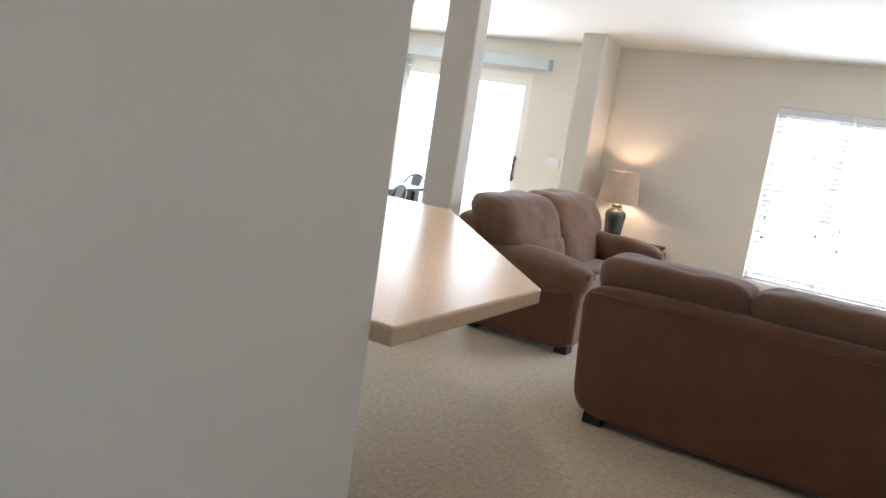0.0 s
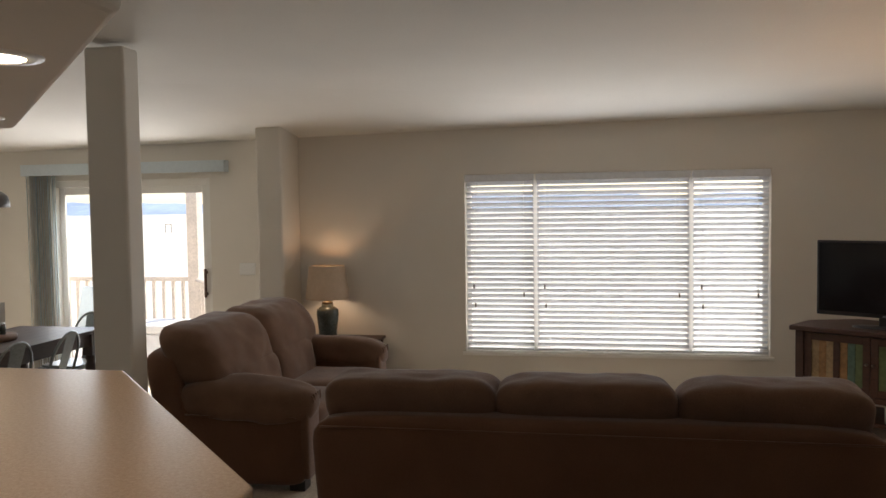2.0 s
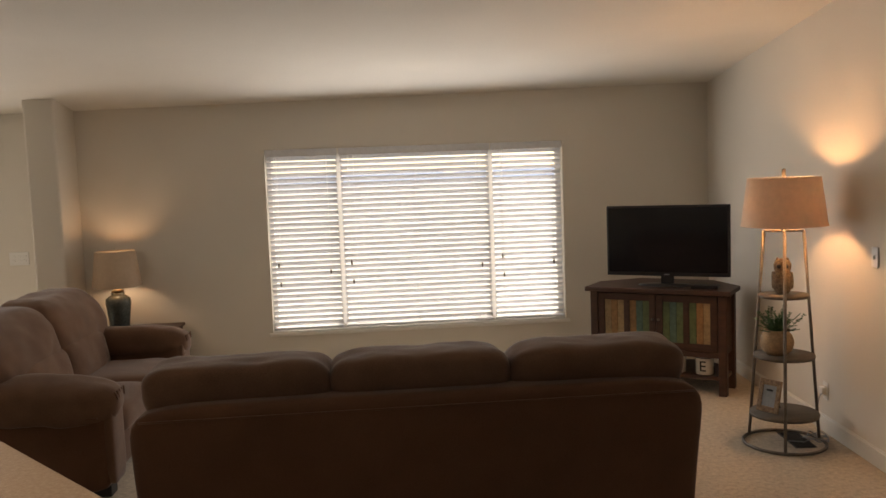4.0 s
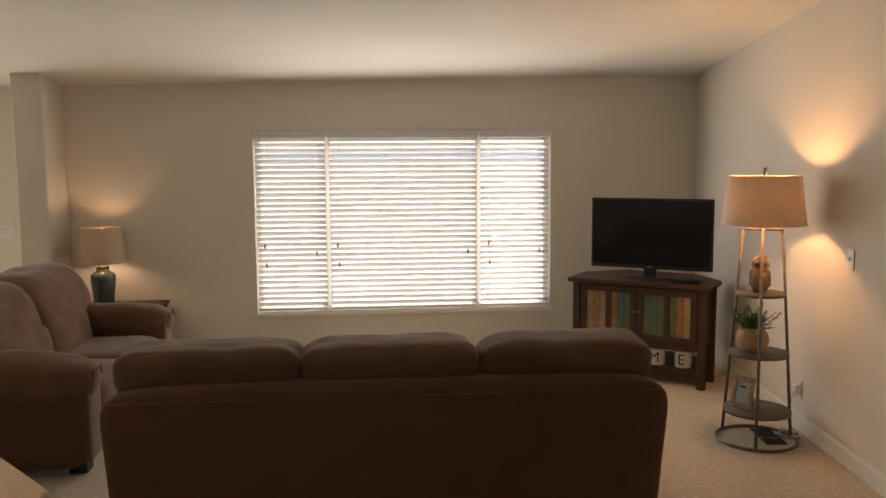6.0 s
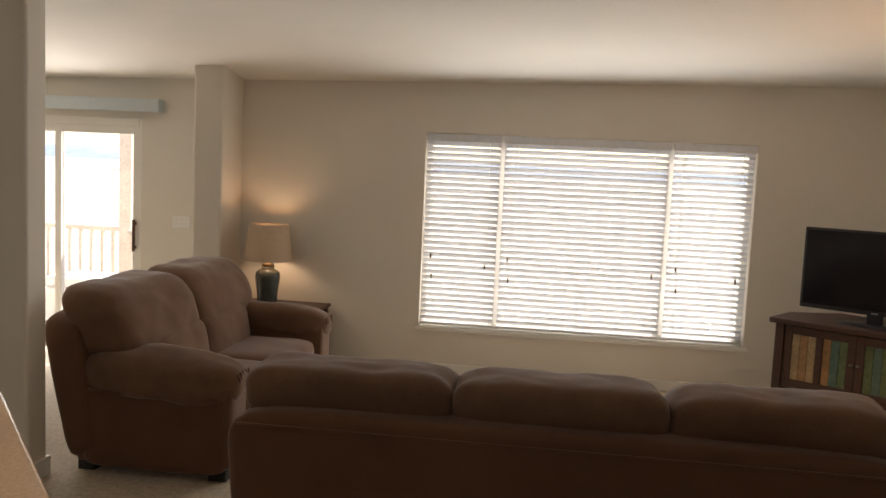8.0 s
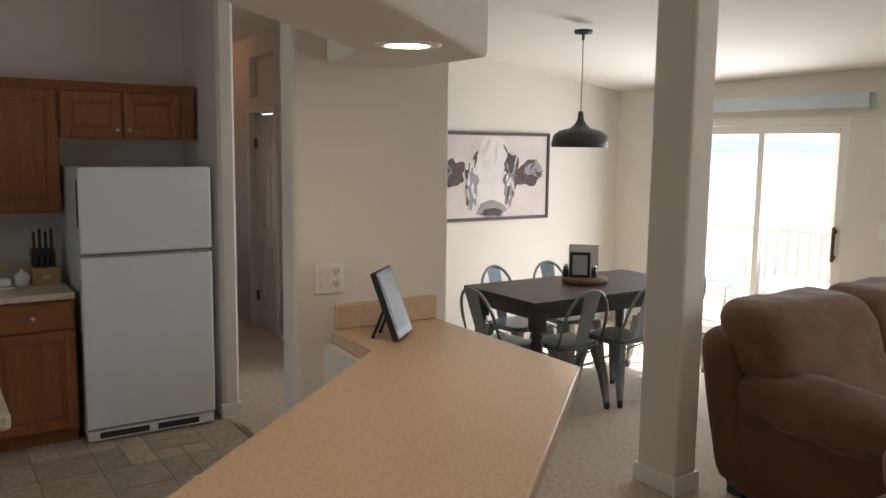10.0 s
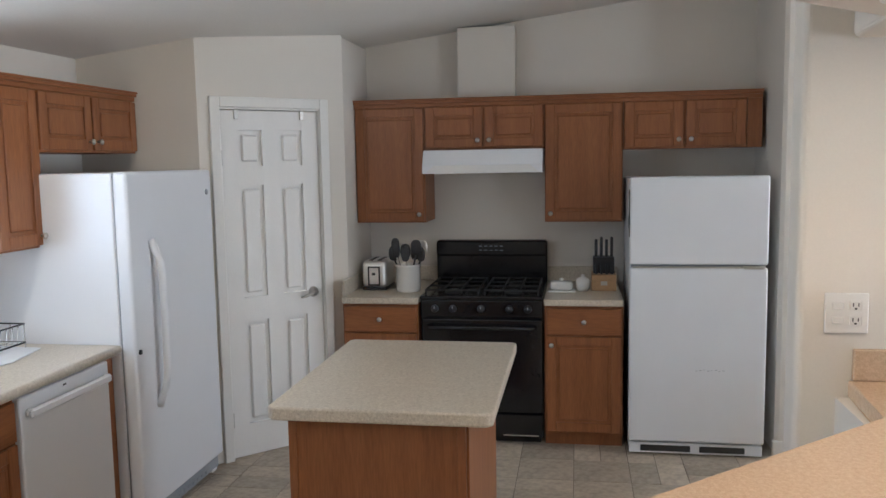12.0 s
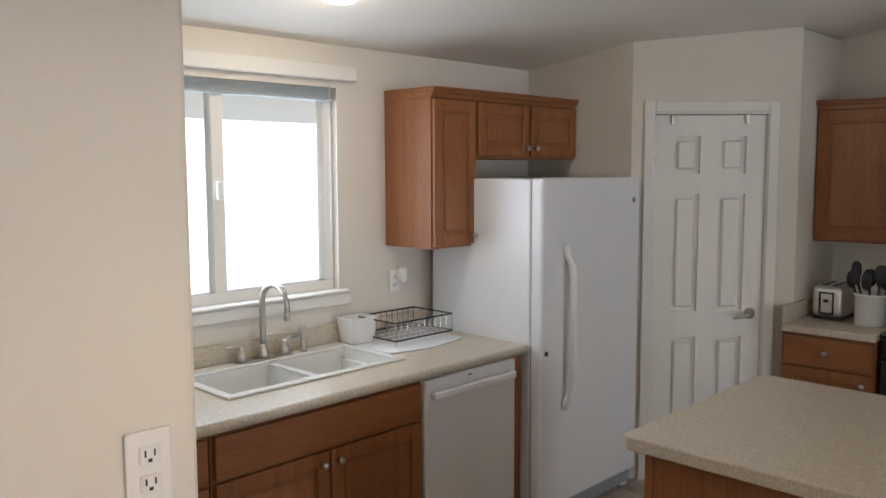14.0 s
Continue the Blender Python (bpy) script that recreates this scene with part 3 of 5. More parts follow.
def six_panel(parent, w, h, x0=0.0, front=0.0, th=0.035, name="leaf"):
    """Moulded door leaf with six raised panels; its face looks along -y."""
    st = w * 0.17
    pw = (w - 3 * st) / 2
    rows = [(h * 0.10, h * 0.40), (h * 0.47, h * 0.79), (h * 0.845, h * 0.945)]
    bm = bmesh.new()
    f = front
    add_box(bm, (x0, f + .018, 0.012), (x0 + w, f + th, h))
    zs = [0.012, rows[0][0], rows[0][1], rows[1][0], rows[1][1], rows[2][0], rows[2][1], h]
    for x in (0, st + pw, 2 * (st + pw)):
        add_box(bm, (x0 + x, f, .012), (x0 + x + st, f + .018, h))
    for a, b in ((0, 1), (2, 3), (4, 5), (6, 7)):
        for x in (st, 2 * st + pw):
            add_box(bm, (x0 + x, f + .0003, zs[a]), (x0 + x + pw, f + .018, zs[b]))
    for z0, z1 in rows:
        for x in (st, 2 * st + pw):
            g = 0.024
            add_box(bm, (x0 + x + g, f + .002, z0 + g), (x0 + x + pw - g, f + .022, z1 - g), 0.010, 1)
    return finish(name, bm, DOORP, parent)


def pantry_door():
    d = empty("door_2", DIAG, "closed white six-panel pantry door", "door", kind="structure")
    six_panel(d, D1 - D0 - .008, 2.035, D0 + .004, 0.018)
    boxes("casing", [((D0 - .06, -.016, 0), (D0 - .002, 0, DH + .06)), ((D1 + .002, -.016, 0), (D1 + .06, 0, DH + .06)), ((D0 - .002, -.016, DH), (D1 + .002, 0, DH + .06))], TRIM, d, 0.004)
    boxes("jamb", [((D0 - .0095, 0.001, 0), (D0 + .001, .1, DH)), ((D1 - .001, .001, 0), (D1 + .0095, .1, DH)), ((D0, .001, 2.04), (D1, .1, 2.0495))], TRIM, d)
    lathe("rose", [(0.0, 0), (.032, 0), (.032, .006), (.012, .014), (.012, .05), (0, .05)], NICKEL, d).matrix_local = pose(D1 - .065, .018, 0.945, 90, 0, 0)
    tube("lever", [(D1 - .065, -.03, .945), (D1 - .10, -.036, .943), (D1 - .14, -.034, .93), (D1 - .17, -.03, .925)], [.011, .010, .009, .007], NICKEL, d)
    boxes("hinge", [((D0 - .006, -.004, z), (D0 + .008, .02, z + .09)) for z in (.2, 1.72)], NICKEL, d, 0.002)
    boxes("over_door_hook", [((x, .002, 1.985), (x + .022, .018, 2.037)) for x in (D0 + .09, D1 - .12)], NICKEL, d, 0.002)


def hall_doors():
    d = empty("door_3", pose(-5.985, HN + .03, 0), "white six-panel closet door standing shut", "door", kind="structure")
    six_panel(d, 0.68, 2.045)
    lathe("knob", [(0, 0), (.028, 0), (.028, .006), (.01, .012), (.01, .03), (.026, .038), (.03, .055), (.02, .068), (0, .07)], NICKEL, d).matrix_local = pose(.06, 0, .93, 90, 0, 0)
    e = empty("door_4", pose(-6.97, HN + .05, 0), "hallway door with dark hinges in its frame", "door", kind="structure")
    six_panel(e, 0.60, 2.03)
    boxes("hinge", [((0.0, -.02, z), (.05, -.002, z + .1)) for z in (.25, 1.72)], DARKMET, e, 0.002)
    boxes("casing", [((-.06, -.07, 0), (-.005, -.051, 2.1)), ((.615, -.07, 0), (.67, -.051, 2.1)), ((-.005, -.07, 2.05), (.615, -.051, 2.1))], TRIM, e, 0.004)
    h = empty("window_3", pose(-8.35, 0, 0), "bright hallway window with white blind", "window", kind="structure")
    boxes("frame", [((-.03, 3.1, .70), (.03, 3.15, 1.81)), ((-.03, 3.64, .70), (.03, 3.68, 1.81)), ((-.03, 3.15, .70), (.03, 3.64, .75)), ((-.03, 3.15, 1.76), (.03, 3.64, 1.81)), ((-.02, 3.15, 1.24), (.02, 3.64, 1.28))], TRIM, h)
    boxes("slats", [((.03, 3.12, .74 + i * .04), (.05, 3.67, .743 + i * .04)) for i in range(26)], BLIND, h)
    # ceiling lamp added out of view to carry the hall fill light
    l = empty("ceiling_light", pose(-7.3, 3.2, ceil_z(3.2)), "unseen added ceiling lamp warming the hallway", "ceiling light")
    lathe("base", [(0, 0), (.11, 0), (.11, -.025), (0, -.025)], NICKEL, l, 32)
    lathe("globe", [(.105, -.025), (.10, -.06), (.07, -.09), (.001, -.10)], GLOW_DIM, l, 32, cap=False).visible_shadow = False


pantry_door()
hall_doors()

# ---- bar counter ----
bar = [(-0.60, 0.652), (-0.175, 0.652), (-0.160, 1.437), (-1.213, 2.627), (-2.038, 2.627), (-2.038, 2.19), (-1.69, 2.175), (-0.62, 1.0)]
c = empty("bar_counter", pose(0, 0, 0), "tan speckled laminate bar counter on the half wall", "counter")
prism("top", bar, 1.050, 1.10, LAM, c, 0.008)
boxes("backsplash", [((-2.038, 2.20, 1.101), (-2.018, 2.625, 1.19))], LAM, c, 0.003)


def recessed_light(x, y):
    r = empty("recessed_light", pose(x, y, 2.036), "lit round recessed lamp with white trim", "ceiling light", "soffit lights")
    lathe("trim_ring", [(.062, -.001), (.064, -.006), (.095, -.004), (.097, 0.0)], PLASTIC, r, cap=False)
    lathe("lens", [(0.001, -.003), (.0615, -.003), (.062, -.001)], GLOW, r, cap=False).visible_shadow = False


recessed_light(-1.42, 2.13)
recessed_light(-0.61, 1.235)


def wall_plate(m, gangs, label, sockets=()):
    p = empty("switch_plate" if not all(sockets) or not sockets else "wall_outlet", m, label, "wall plate")
    w = 0.07 + 0.046 * (gangs - 1)
    box("plate", (-w / 2, -.006, -.057), (w / 2, 0, .057), PLASTIC, p, 0.004)
    for g in range(gangs):
        x = (g - (gangs - 1) / 2) * 0.046
        if g < len(sockets) and sockets[g]:
            boxes("socket", [((x - .016, -.0085, s - .014), (x + .016, -.0055, s + .014)) for s in (-.021, .021)], PLASTIC, p, 0.003)
            for s in (-.021, .021):
                for a, b in (((x - .0083, s - .002), (x - .0057, s + .008)), ((x + .0057, s - .002), (x + .0083, s + .008)), ((x - .003, s - .01), (x + .003, s - .005))):
                    box("slot", (a[0], -.0092, a[1]), (b[0], -.0084, b[1]), LINE, p)
        else:
            boxes("toggle", [((x - .016, -.010, s - .011), (x + .016, -.0055, s + .011)) for s in (-.02, .02)] if gangs > 1 else [((x - .006, -.016, -.012), (x + .006, -.0055, .012))], PLASTIC, p, 0.003)


wall_plate(pose(-2.038, 2.18, 1.29, 0, 0, 90), 2, "white combined switch and outlet plate on the pier", (False, True))
wall_plate(pose(-0.531, 0.652, 1.322, 0, 0, 180), 1, "white duplex outlet plate on the wall end", (True,))
wall_plate(pose(3.141, 4.106, 1.18, 0, 0, -95.7), 1, "white light switch on the side wall", (False,))
wall_plate(pose(3.201, 4.70, 0.27, 0, 0, -95.7), 1, "white outlet near the floor lamp", (True,))
wall_plate(pose(-2.66, NORTH - .002, 1.16, 0, 0, 0), 3, "white three-gang switch beside the sliding door", (False, False, False))
wall_plate(pose(-2.80, SOUTH + .002, 1.18, 0, 0, 180), 1, "white outlet over the kitchen counter", (True,))
wall_plate(pose(WEST_D + .002, 4.72, 0.33, 0, 0, 90), 1, "white outlet low on the dining wall", (True,))


def tablet(x, y):
    f = empty("photo_frame", pose(x, y, 1.10, 0, 0, 134), "black digital photo frame leaning on its stand", "photo frame")
    lean = pose(0, 0, 0.008, -20, 0, 0)
    box("bezel", (-.09, 0, 0), (.09, .024, .245), BPLAST, f, 0.006, m=lean)
    box("screen", (-.070, -.0015, .034), (.070, .001, .226), TABSCR, f, m=lean)
    boxes("stand", [((-.05, .10, 0), (-.035, .112, .012)), ((.035, .10, 0), (.05, .112, .012))], BPLAST, f, 0.002)
    tubes("prop", [[(-.042, .106, .008), (-.03, .055, .14)], [(.042, .106, .008), (.03, .055, .14)]], 0.006, BPLAST, f)


tablet(-1.80, 2.36)


# ---- living room ----
def couch(m, w, seats, label, top):
    """Overstuffed couch; origin on the floor at the middle of its back, facing +y."""
    s = empty("sofa", m, label, "sofa", "brown sofas")
    D = 0.93
    aw = 0.26
    h = w / 2

    def backshape(p, u):
        p.y -= 0.15 * max(0, p.z - 0.12) / 0.7
        return p
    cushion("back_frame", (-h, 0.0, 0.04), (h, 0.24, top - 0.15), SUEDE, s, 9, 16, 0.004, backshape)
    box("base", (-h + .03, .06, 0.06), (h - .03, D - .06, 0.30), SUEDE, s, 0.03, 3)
    inner = (w - 2 * aw) / seats
    outer = (w - 0.11) / seats
    for i in range(seats):
        a = -h + 0.055 + i * outer

        def lean(p, u, c=a + outer / 2):
            p.y -= 0.20 * (p.z - 0.45) / 0.5
            p.z -= 0.020 * abs(u.x) ** 6 * max(0, u.z) + 0.006 * math.cos(6 * (p.x - c)) * max(0, u.z)
            p.y += 0.05 * max(0, u.y) * math.sin(math.pi * min(1, max(0, (p.z - 0.6) / (top - 0.6))))
            return p
        cushion("back_pillow", (a - .012, 0.10, 0.60), (a + outer + .012, 0.45, top), SUEDE2, s, 5.5 if seats > 2 else 4.7, 22, 0.016, lean)
        b = -h + aw + i * inner
        cushion("lumbar_pillow", (b - .008, 0.14, 0.40), (b + inner + .008, 0.46, 0.73), SUEDE2, s, 4.2, 18, 0.014, lambda p, u: p + Vector((0, -0.22 * (p.z - 0.45), 0)))
        cushion("seat_cushion", (b + .003, 0.28, 0.27), (b + inner - .003, D, 0.47), SUEDE2, s, 5, 14, 0.007)
        z = top - 0.012
        tube("seam", [(a + .06 + t * (outer - .12) / 8, 0.005, z - 0.045) for t in range(9)], 0.004, SUEDE, s, 6)
    for sx in (-1, 1):
        x0, x1 = (-h, -h + aw) if sx < 0 else (h - aw, h)

        def arm(p, u):
            p.z -= 0.05 * max(0, (p.y - 0.45)) + 0.02 * u.x * sx
            return p
        cushion("arm_pad", (x0 - .025, 0.08, 0.44), (x1 + .03, D + .03, 0.685), SUEDE2, s, 3.2, 18, 0.015, arm)
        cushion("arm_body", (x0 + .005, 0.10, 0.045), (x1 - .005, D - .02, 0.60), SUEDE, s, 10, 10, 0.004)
        cushion("arm_front", (x0 + .02, D - .06, 0.08), (x1 - .02, D + .008, 0.56), SUEDE2, s, 6, 8, 0.003)
        tube("arm_piping", [(x0 - .012 if sx < 0 else x1 + .012, 0.16 + t * (D - .22) / 8, 0.475 - 0.012 * math.sin(math.pi * t / 8)) for t in range(9)], 0.005, SUEDE, s, 6)
        for k in range(5):
            xx = x0 + .05 + k * (aw - .1) / 4
            tube("gather", [(xx, D + .022, 0.60), (x0 + aw / 2 + (xx - x0 - aw / 2) * .75, D + .03, 0.56), (x0 + aw / 2 + (xx - x0 - aw / 2) * .6, D + .012, 0.53)], 0.005, SUEDE, s, 5)
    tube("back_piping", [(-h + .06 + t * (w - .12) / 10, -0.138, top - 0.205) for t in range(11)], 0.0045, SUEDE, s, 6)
    for x in (-h + .13, h - .13):
        for y in (0.10, D - .09):
            box("foot", (x - .055, y - .05, 0), (x + .055, y + .05, .07), BPLAST, s, 0.006)
    return s


couch(pose(0.555, 3.25, 0, 0, 0, 0), 2.41, 3, "brown microfibre three-seat sofa with overstuffed back", 0.975)
couch(pose(-2.03, 5.30, 0, 0, 0, -90), 1.96, 2, "brown microfibre loveseat beside the post", 1.005)


def table_lamp(x, y, z):
    l = empty("table_lamp", pose(x, y, z), "lit table lamp with grey ceramic base and linen shade", "lamp")
    lathe("base", [(0, 0), (.075, 0), (.08, .01), (.083, .07), (.094, .16), (.102, .225), (.098, .265), (.072, .286), (.052, .296), (.054, .316), (0, .316)], CERAM, l, 28)
    upper_parts = [lathe("collar", [(0, .285), (.047, .285), (.05, .30), (.03, .312), (.012, .32), (.010, .36), (0, .36)], material("aged_brass", (0.12, 0.08, 0.04), 0.6, metal=0.6), l, 24),
                   lathe("shade", [(.196, .335), (.160, .632), (.158, .632), (.194, .335)], SHADE_T, l, 40, cap=False),
                   tubes("harp", [[(-.05, 0, .36), (-.055, 0, .48), (0, 0, .63), (.055, 0, .48), (.05, 0, .36)], [(-.158, 0, .628), (.158, 0, .628)], [(0, 0, .61), (0, 0, .66)]], 0.003, NICKEL, l),
                   lathe("bulb", [(0.001, .40), (.02, .42), (.03, .46), (.022, .49), (.001, .50)], GLOW, l, 16)]
    upper_parts[-1].visible_shadow = False
    for part in upper_parts:
        part.location.z = 0.031


def side_table():
    t = empty("side_table", pose(-1.66, 6.79, 0), "small dark wood end table between sofa and wall", "table")
    box("top", (-.36, -.25, .52), (.36, .25, .545), STANDW, t, 0.006)
    for x in (-.32, .32):
        for y in (-.21, .21):
            box("leg", (x - .022, y - .022, 0), (x + .022, y + .022, .52), STANDW, t, 0.003)
    r = empty("remote_control", pose(-1.37, 6.64, .545, 0, 0, 70), "black remote control lying on the end table", "remote")
    box("body", (-.022, -.085, 0), (.022, .085, .018), BPLAST, r, 0.006)
    boxes("button", [((-.015 + i * .011, -.06 + j * .02, .0175), (-.007 + i * .011, -.05 + j * .02, .0195)) for i in range(3) for j in range(6)], PHOTO, r)
    k = empty("coaster_stack", pose(-1.52, 6.62, .545), "dark patterned coaster on the end table", "coaster")
    lathe("disc", [(0, 0), (.05, 0), (.052, .006), (.05, .012), (0, .012)], MOSAIC, k, 24)


side_table()
table_lamp(-1.78, 6.80, 0.545)


def tv_stand():
    s = empty("tv_stand", pose(2.95, 5.60, 0, 0, 0, -36) @ pose(-1.06, 0, 0), "dark rustic corner television stand with coloured slats", "tv stand")
    W, D, H = 1.06, 0.42, 0.80
    body = [(0, 0.0), (W, 0.0), (W, D * .8), (W - .25, D + .18), (.25, D + .18), (0, D * .8)]
    prism("top", [(-.035, -.035), (W + .035, -.035), (W + .035, D * .8), (W - .23, D + .21), (.23, D + .21), (-.035, D * .8)], H - .035, H, STANDW, s, 0.005, 1)
    prism("cabinet_body", [(.02, .03), (W - .02, .03), (W - .02, D * .78), (W - .26, D + .15), (.26, D + .15), (.02, D * .78)], 0.30, H - .036, STANDW, s)
    prism("shelf", [(.02, .03), (W - .02, .03), (W - .02, D * .78), (W - .26, D + .15), (.26, D + .15), (.02, D * .78)], 0.115, 0.14, STANDW, s)
    for x, y in ((0, 0), (W - .06, 0), (0, D * .8 - .06), (W - .06, D * .8 - .06)):
        box("leg", (x, y, 0), (x + .06, y + .06, H - .036), STANDW, s, 0.004)
    box("apron", (.06, .012, .285), (W - .06, .03, .325), STANDW, s, 0.002)
    for k in range(2):
        x0 = .065 + k * (W - .13) / 2
        w = (W - .13) / 2 - .004
        z0, z1 = .33, H - .045
        d = boxes("door", [((x0, .008, z0), (x0 + .05, .03, z1)), ((x0 + w - .05, .008, z0), (x0 + w, .03, z1)), ((x0 + .05, .008, z1 - .055), (x0 + w - .05, .03, z1)), ((x0 + .05, .008, z0), (x0 + w - .05, .03, z0 + .055)),
                           ((x0 + w / 2 - .022, .008, z0 + .055), (x0 + w / 2 + .022, .03, z1 - .055))], STANDW, s, 0.002)
        pw = (w - .1 - .044) / 2
        cols = ((1, 3, 1), (3, 0, 2)) if k == 0 else ((2, 0, 2), (2, 3, 1))
        for g in range(2):
            for j in range(3):
                a = x0 + .05 + g * (pw + .044) + j * pw / 3
                box("slat", (a + .001, .016, z0 + .055), (a + pw / 3 - .001, .029, z1 - .055), SLAT_T[cols[g][j]], s, 0.002, 1)
        lathe("pull", [(0, 0), (.008, 0), (.006, .012), (.011, .018), (0, .022)], DARKMET, s, 12).matrix_local = pose(x0 + (w - .02 if k == 0 else .02), .008, .56, 90, 0, 0)
    for x, ch in ((.66, "M"), (.87, "E")):
        mug = empty("letter_canister", s.matrix_world @ pose(x, .12, .14), "white enamel canister with a black letter", "canister", "letter canisters")
        lathe("can", [(0, 0), (.062, 0), (.066, .005), (.068, .125), (.070, .13), (.064, .13), (.062, .01), (0, .01)], WCERAM, mug, 28)
        letter_mesh("letter", ch, 0.115, LINE, mug, pose(0, -.0705, .03, 90, 0, 0))
        tube("rim", ring(0, 0, .130, .069, 24), 0.003, BPLAST, mug, 6, True)
    return s


stand = tv_stand()


def television():
    t = empty("television", stand.matrix_world @ pose(.565, .20, .80, 0, 0, 3), "black flat-screen television switched off", "television")
    w, z0, z1 = 0.96, .075, .635
    box("housing", (-w / 2, 0, z0), (w / 2, .035, z1), BPLAST, t, 0.006)
    box("screen", (-w / 2 + .018, -.0025, z0 + .03), (w / 2 - .018, .001, z1 - .018), SCREEN, t)
    box("back_cover", (-.32, .035, .16), (.32, .075, .52), BPLAST, t, 0.015)
    box("badge", (-.02, -.004, z0 + .009), (.02, -.0005, z0 + .018), PHOTO, t)
    box("neck", (-.05, .01, .012), (.05, .04, .10), BPLAST, t, 0.008)
    lathe("foot", [(0, 0), (.23, 0), (.225, .008), (.06, .016), (0, .016)], BPLAST, t, 32, (0, .02, 0), squash=0.5)
    b = empty("set_top_box", stand.matrix_world @ pose(.88, .12, .80, 0, 0, 4), "small black media box beside the television", "media box")
    box("case", (-.10, -.06, 0), (.10, .06, .028), BPLAST, b, 0.005)


television()


def floor_lamp(cx, cy):
    l = empty("floor_lamp", pose(cx, cy, 0), "lit tripod shelf floor lamp with cream drum shade", "lamp")
    lathe("shade", [(.246, 1.345), (.208, 1.635), (.206, 1.635), (.244, 1.345)], SHADE_F, l, 48, cap=False)
    tubes("shade_ring", [ring(0, 0, 1.346, .246, 40) + [(0.246, 0, 1.346)], ring(0, 0, 1.634, .208, 40) + [(.208, 0, 1.634)]], 0.003, SHADE_F, l, 6)
    ang = [-116, 4, 124]
    legs = []
    for a in ang:
        ca, sa = math.cos(radians(a)), math.sin(radians(a))
        legs.append([(.235 * ca, .235 * sa, 0.012), (.13 * ca, .13 * sa, 1.31)])
    for p in legs:
        tube("leg", p, 0.010, DARKMET, l, 8)
    tube("base_ring", ring(0, 0, 0.010, .238, 40), 0.010, DARKMET, l, 8, True)
    tubes("top_spider", [[(.13 * math.cos(radians(a)), .13 * math.sin(radians(a)), 1.31), (0, 0, 1.315)] for a in ang], 0.008, DARKMET, l)
    lathe("socket", [(0, 1.31), (.014, 1.31), (.018, 1.34), (.018, 1.40), (0, 1.40)], NICKEL, l, 16)
    tubes("harp", [[(0, 0, 1.40), (.05, 0, 1.45), (.05, 0, 1.58), (0, 0, 1.64), (-.05, 0, 1.58), (-.05, 0, 1.45), (0, 0, 1.40)], [(-.206, 0, 1.632), (.206, 0, 1.632)], [(0, -.206, 1.632), (0, .206, 1.632)]], 0.003, NICKEL, l)
    lathe("finial", [(0, 1.635), (.011, 1.64), (.011, 1.685), (0, 1.69)], DARKMET, l, 14)
    lathe("bulb", [(0.001, 1.45), (.02, 1.46), (.032, 1.51), (.024, 1.55), (.001, 1.57)], GLOW, l, 16).visible_shadow = False
    for z, r in ((.93, .143), (.56, .175), (.20, .20)):
        lathe("shelf", [(0, z - .02), (r, z - .02), (r + .003, z - .01), (r, z), (0, z)], GREYW, l, 36)
    # things on its shelves
    o = empty("owl_figurine", pose(cx - .01, cy, .93, 0, 0, -26) @ Matrix.Scale(0.80, 4), "carved brown owl figurine on the lamp shelf", "figurine")
    lathe("body", [(0, 0), (.045, .005), (.07, .05), (.078, .10), (.068, .15), (.055, .175), (.062, .20), (.064, .225), (.05, .255), (.02, .27), (0, .272)], OWLM, o, 24, squash=.85)
    for sx in (-1, 1):
        lathe("ear", [(0, 0), (.018, 0), (.008, .03), (0, .036)], OWLM, o, 10, (sx * .035, 0, .245))
        lathe("eye", [(0, 0), (.017, 0), (.015, .005), (0, .007)], LINE, o, 14).matrix_local = pose(sx * .025, -.05, .215, 90, 0, 0)
        cushion("wing", (sx * .045 - .012 + sx * .022, -.03, .04), (sx * .045 + .012 + sx * .022, .04, .17), OWLM, o, 3, 6, .006)
    p = empty("potted_plant", pose(cx - .04, cy + .01, .56) @ Matrix.Scale(0.92, 4), "green leafy plant in a ribbed tan pot", "plant")
    prof = [(0, 0), (.065, 0), (.085, .02)]
    for i in range(7):
        prof += [(.096 + .012 * math.sin(math.pi * i / 6), .03 + i * .016), (.090 + .012 * math.sin(math.pi * i / 6), .038 + i * .016)]
    prof += [(.075, .15), (.082, .165), (.074, .165), (.066, .145), (0, .14)]
    lathe("pot", prof, TERRA, p, 30)
    bm = bmesh.new()
    rnd = random.Random(4)
    for k in range(46):
        a, el, ln = rnd.uniform(0, 6.283), rnd.uniform(.25, 1.4), rnd.uniform(.08, .19)
        d = Vector((math.cos(a) * math.cos(el), math.sin(a) * math.cos(el), math.sin(el)))
        root = Vector((rnd.uniform(-.04, .04), rnd.uniform(-.04, .04), .145))
        tip = root + d * ln
        add_tube(bm, [root, tip], 0.0016, 4)
        side = d.cross(Vector((0, 0, 1))).normalized()
        for j in range(4, 13):
            q = root + d * ln * j / 12
            for sg in (-1, 1):
                w = side * sg * rnd.uniform(.014, .026) + Vector((0, 0, rnd.uniform(-.006, .012)))
                e = d * rnd.uniform(.004, .008)
                vs = [bm.verts.new(q), bm.verts.new(q + w * .5 + e), bm.verts.new(q + w), bm.verts.new(q + w * .5 - e)]
                bm.faces.new(vs)
    finish("foliage", bm, LEAF, p)
    f = empty("photo_frame", pose(cx - .115, cy + .0, .20, 0, 0, -62), "mosaic picture frame leaning on its strut", "photo frame")
    m = pose(0, 0, 0.003, -14, 0, 0)
    bm = bmesh.new()
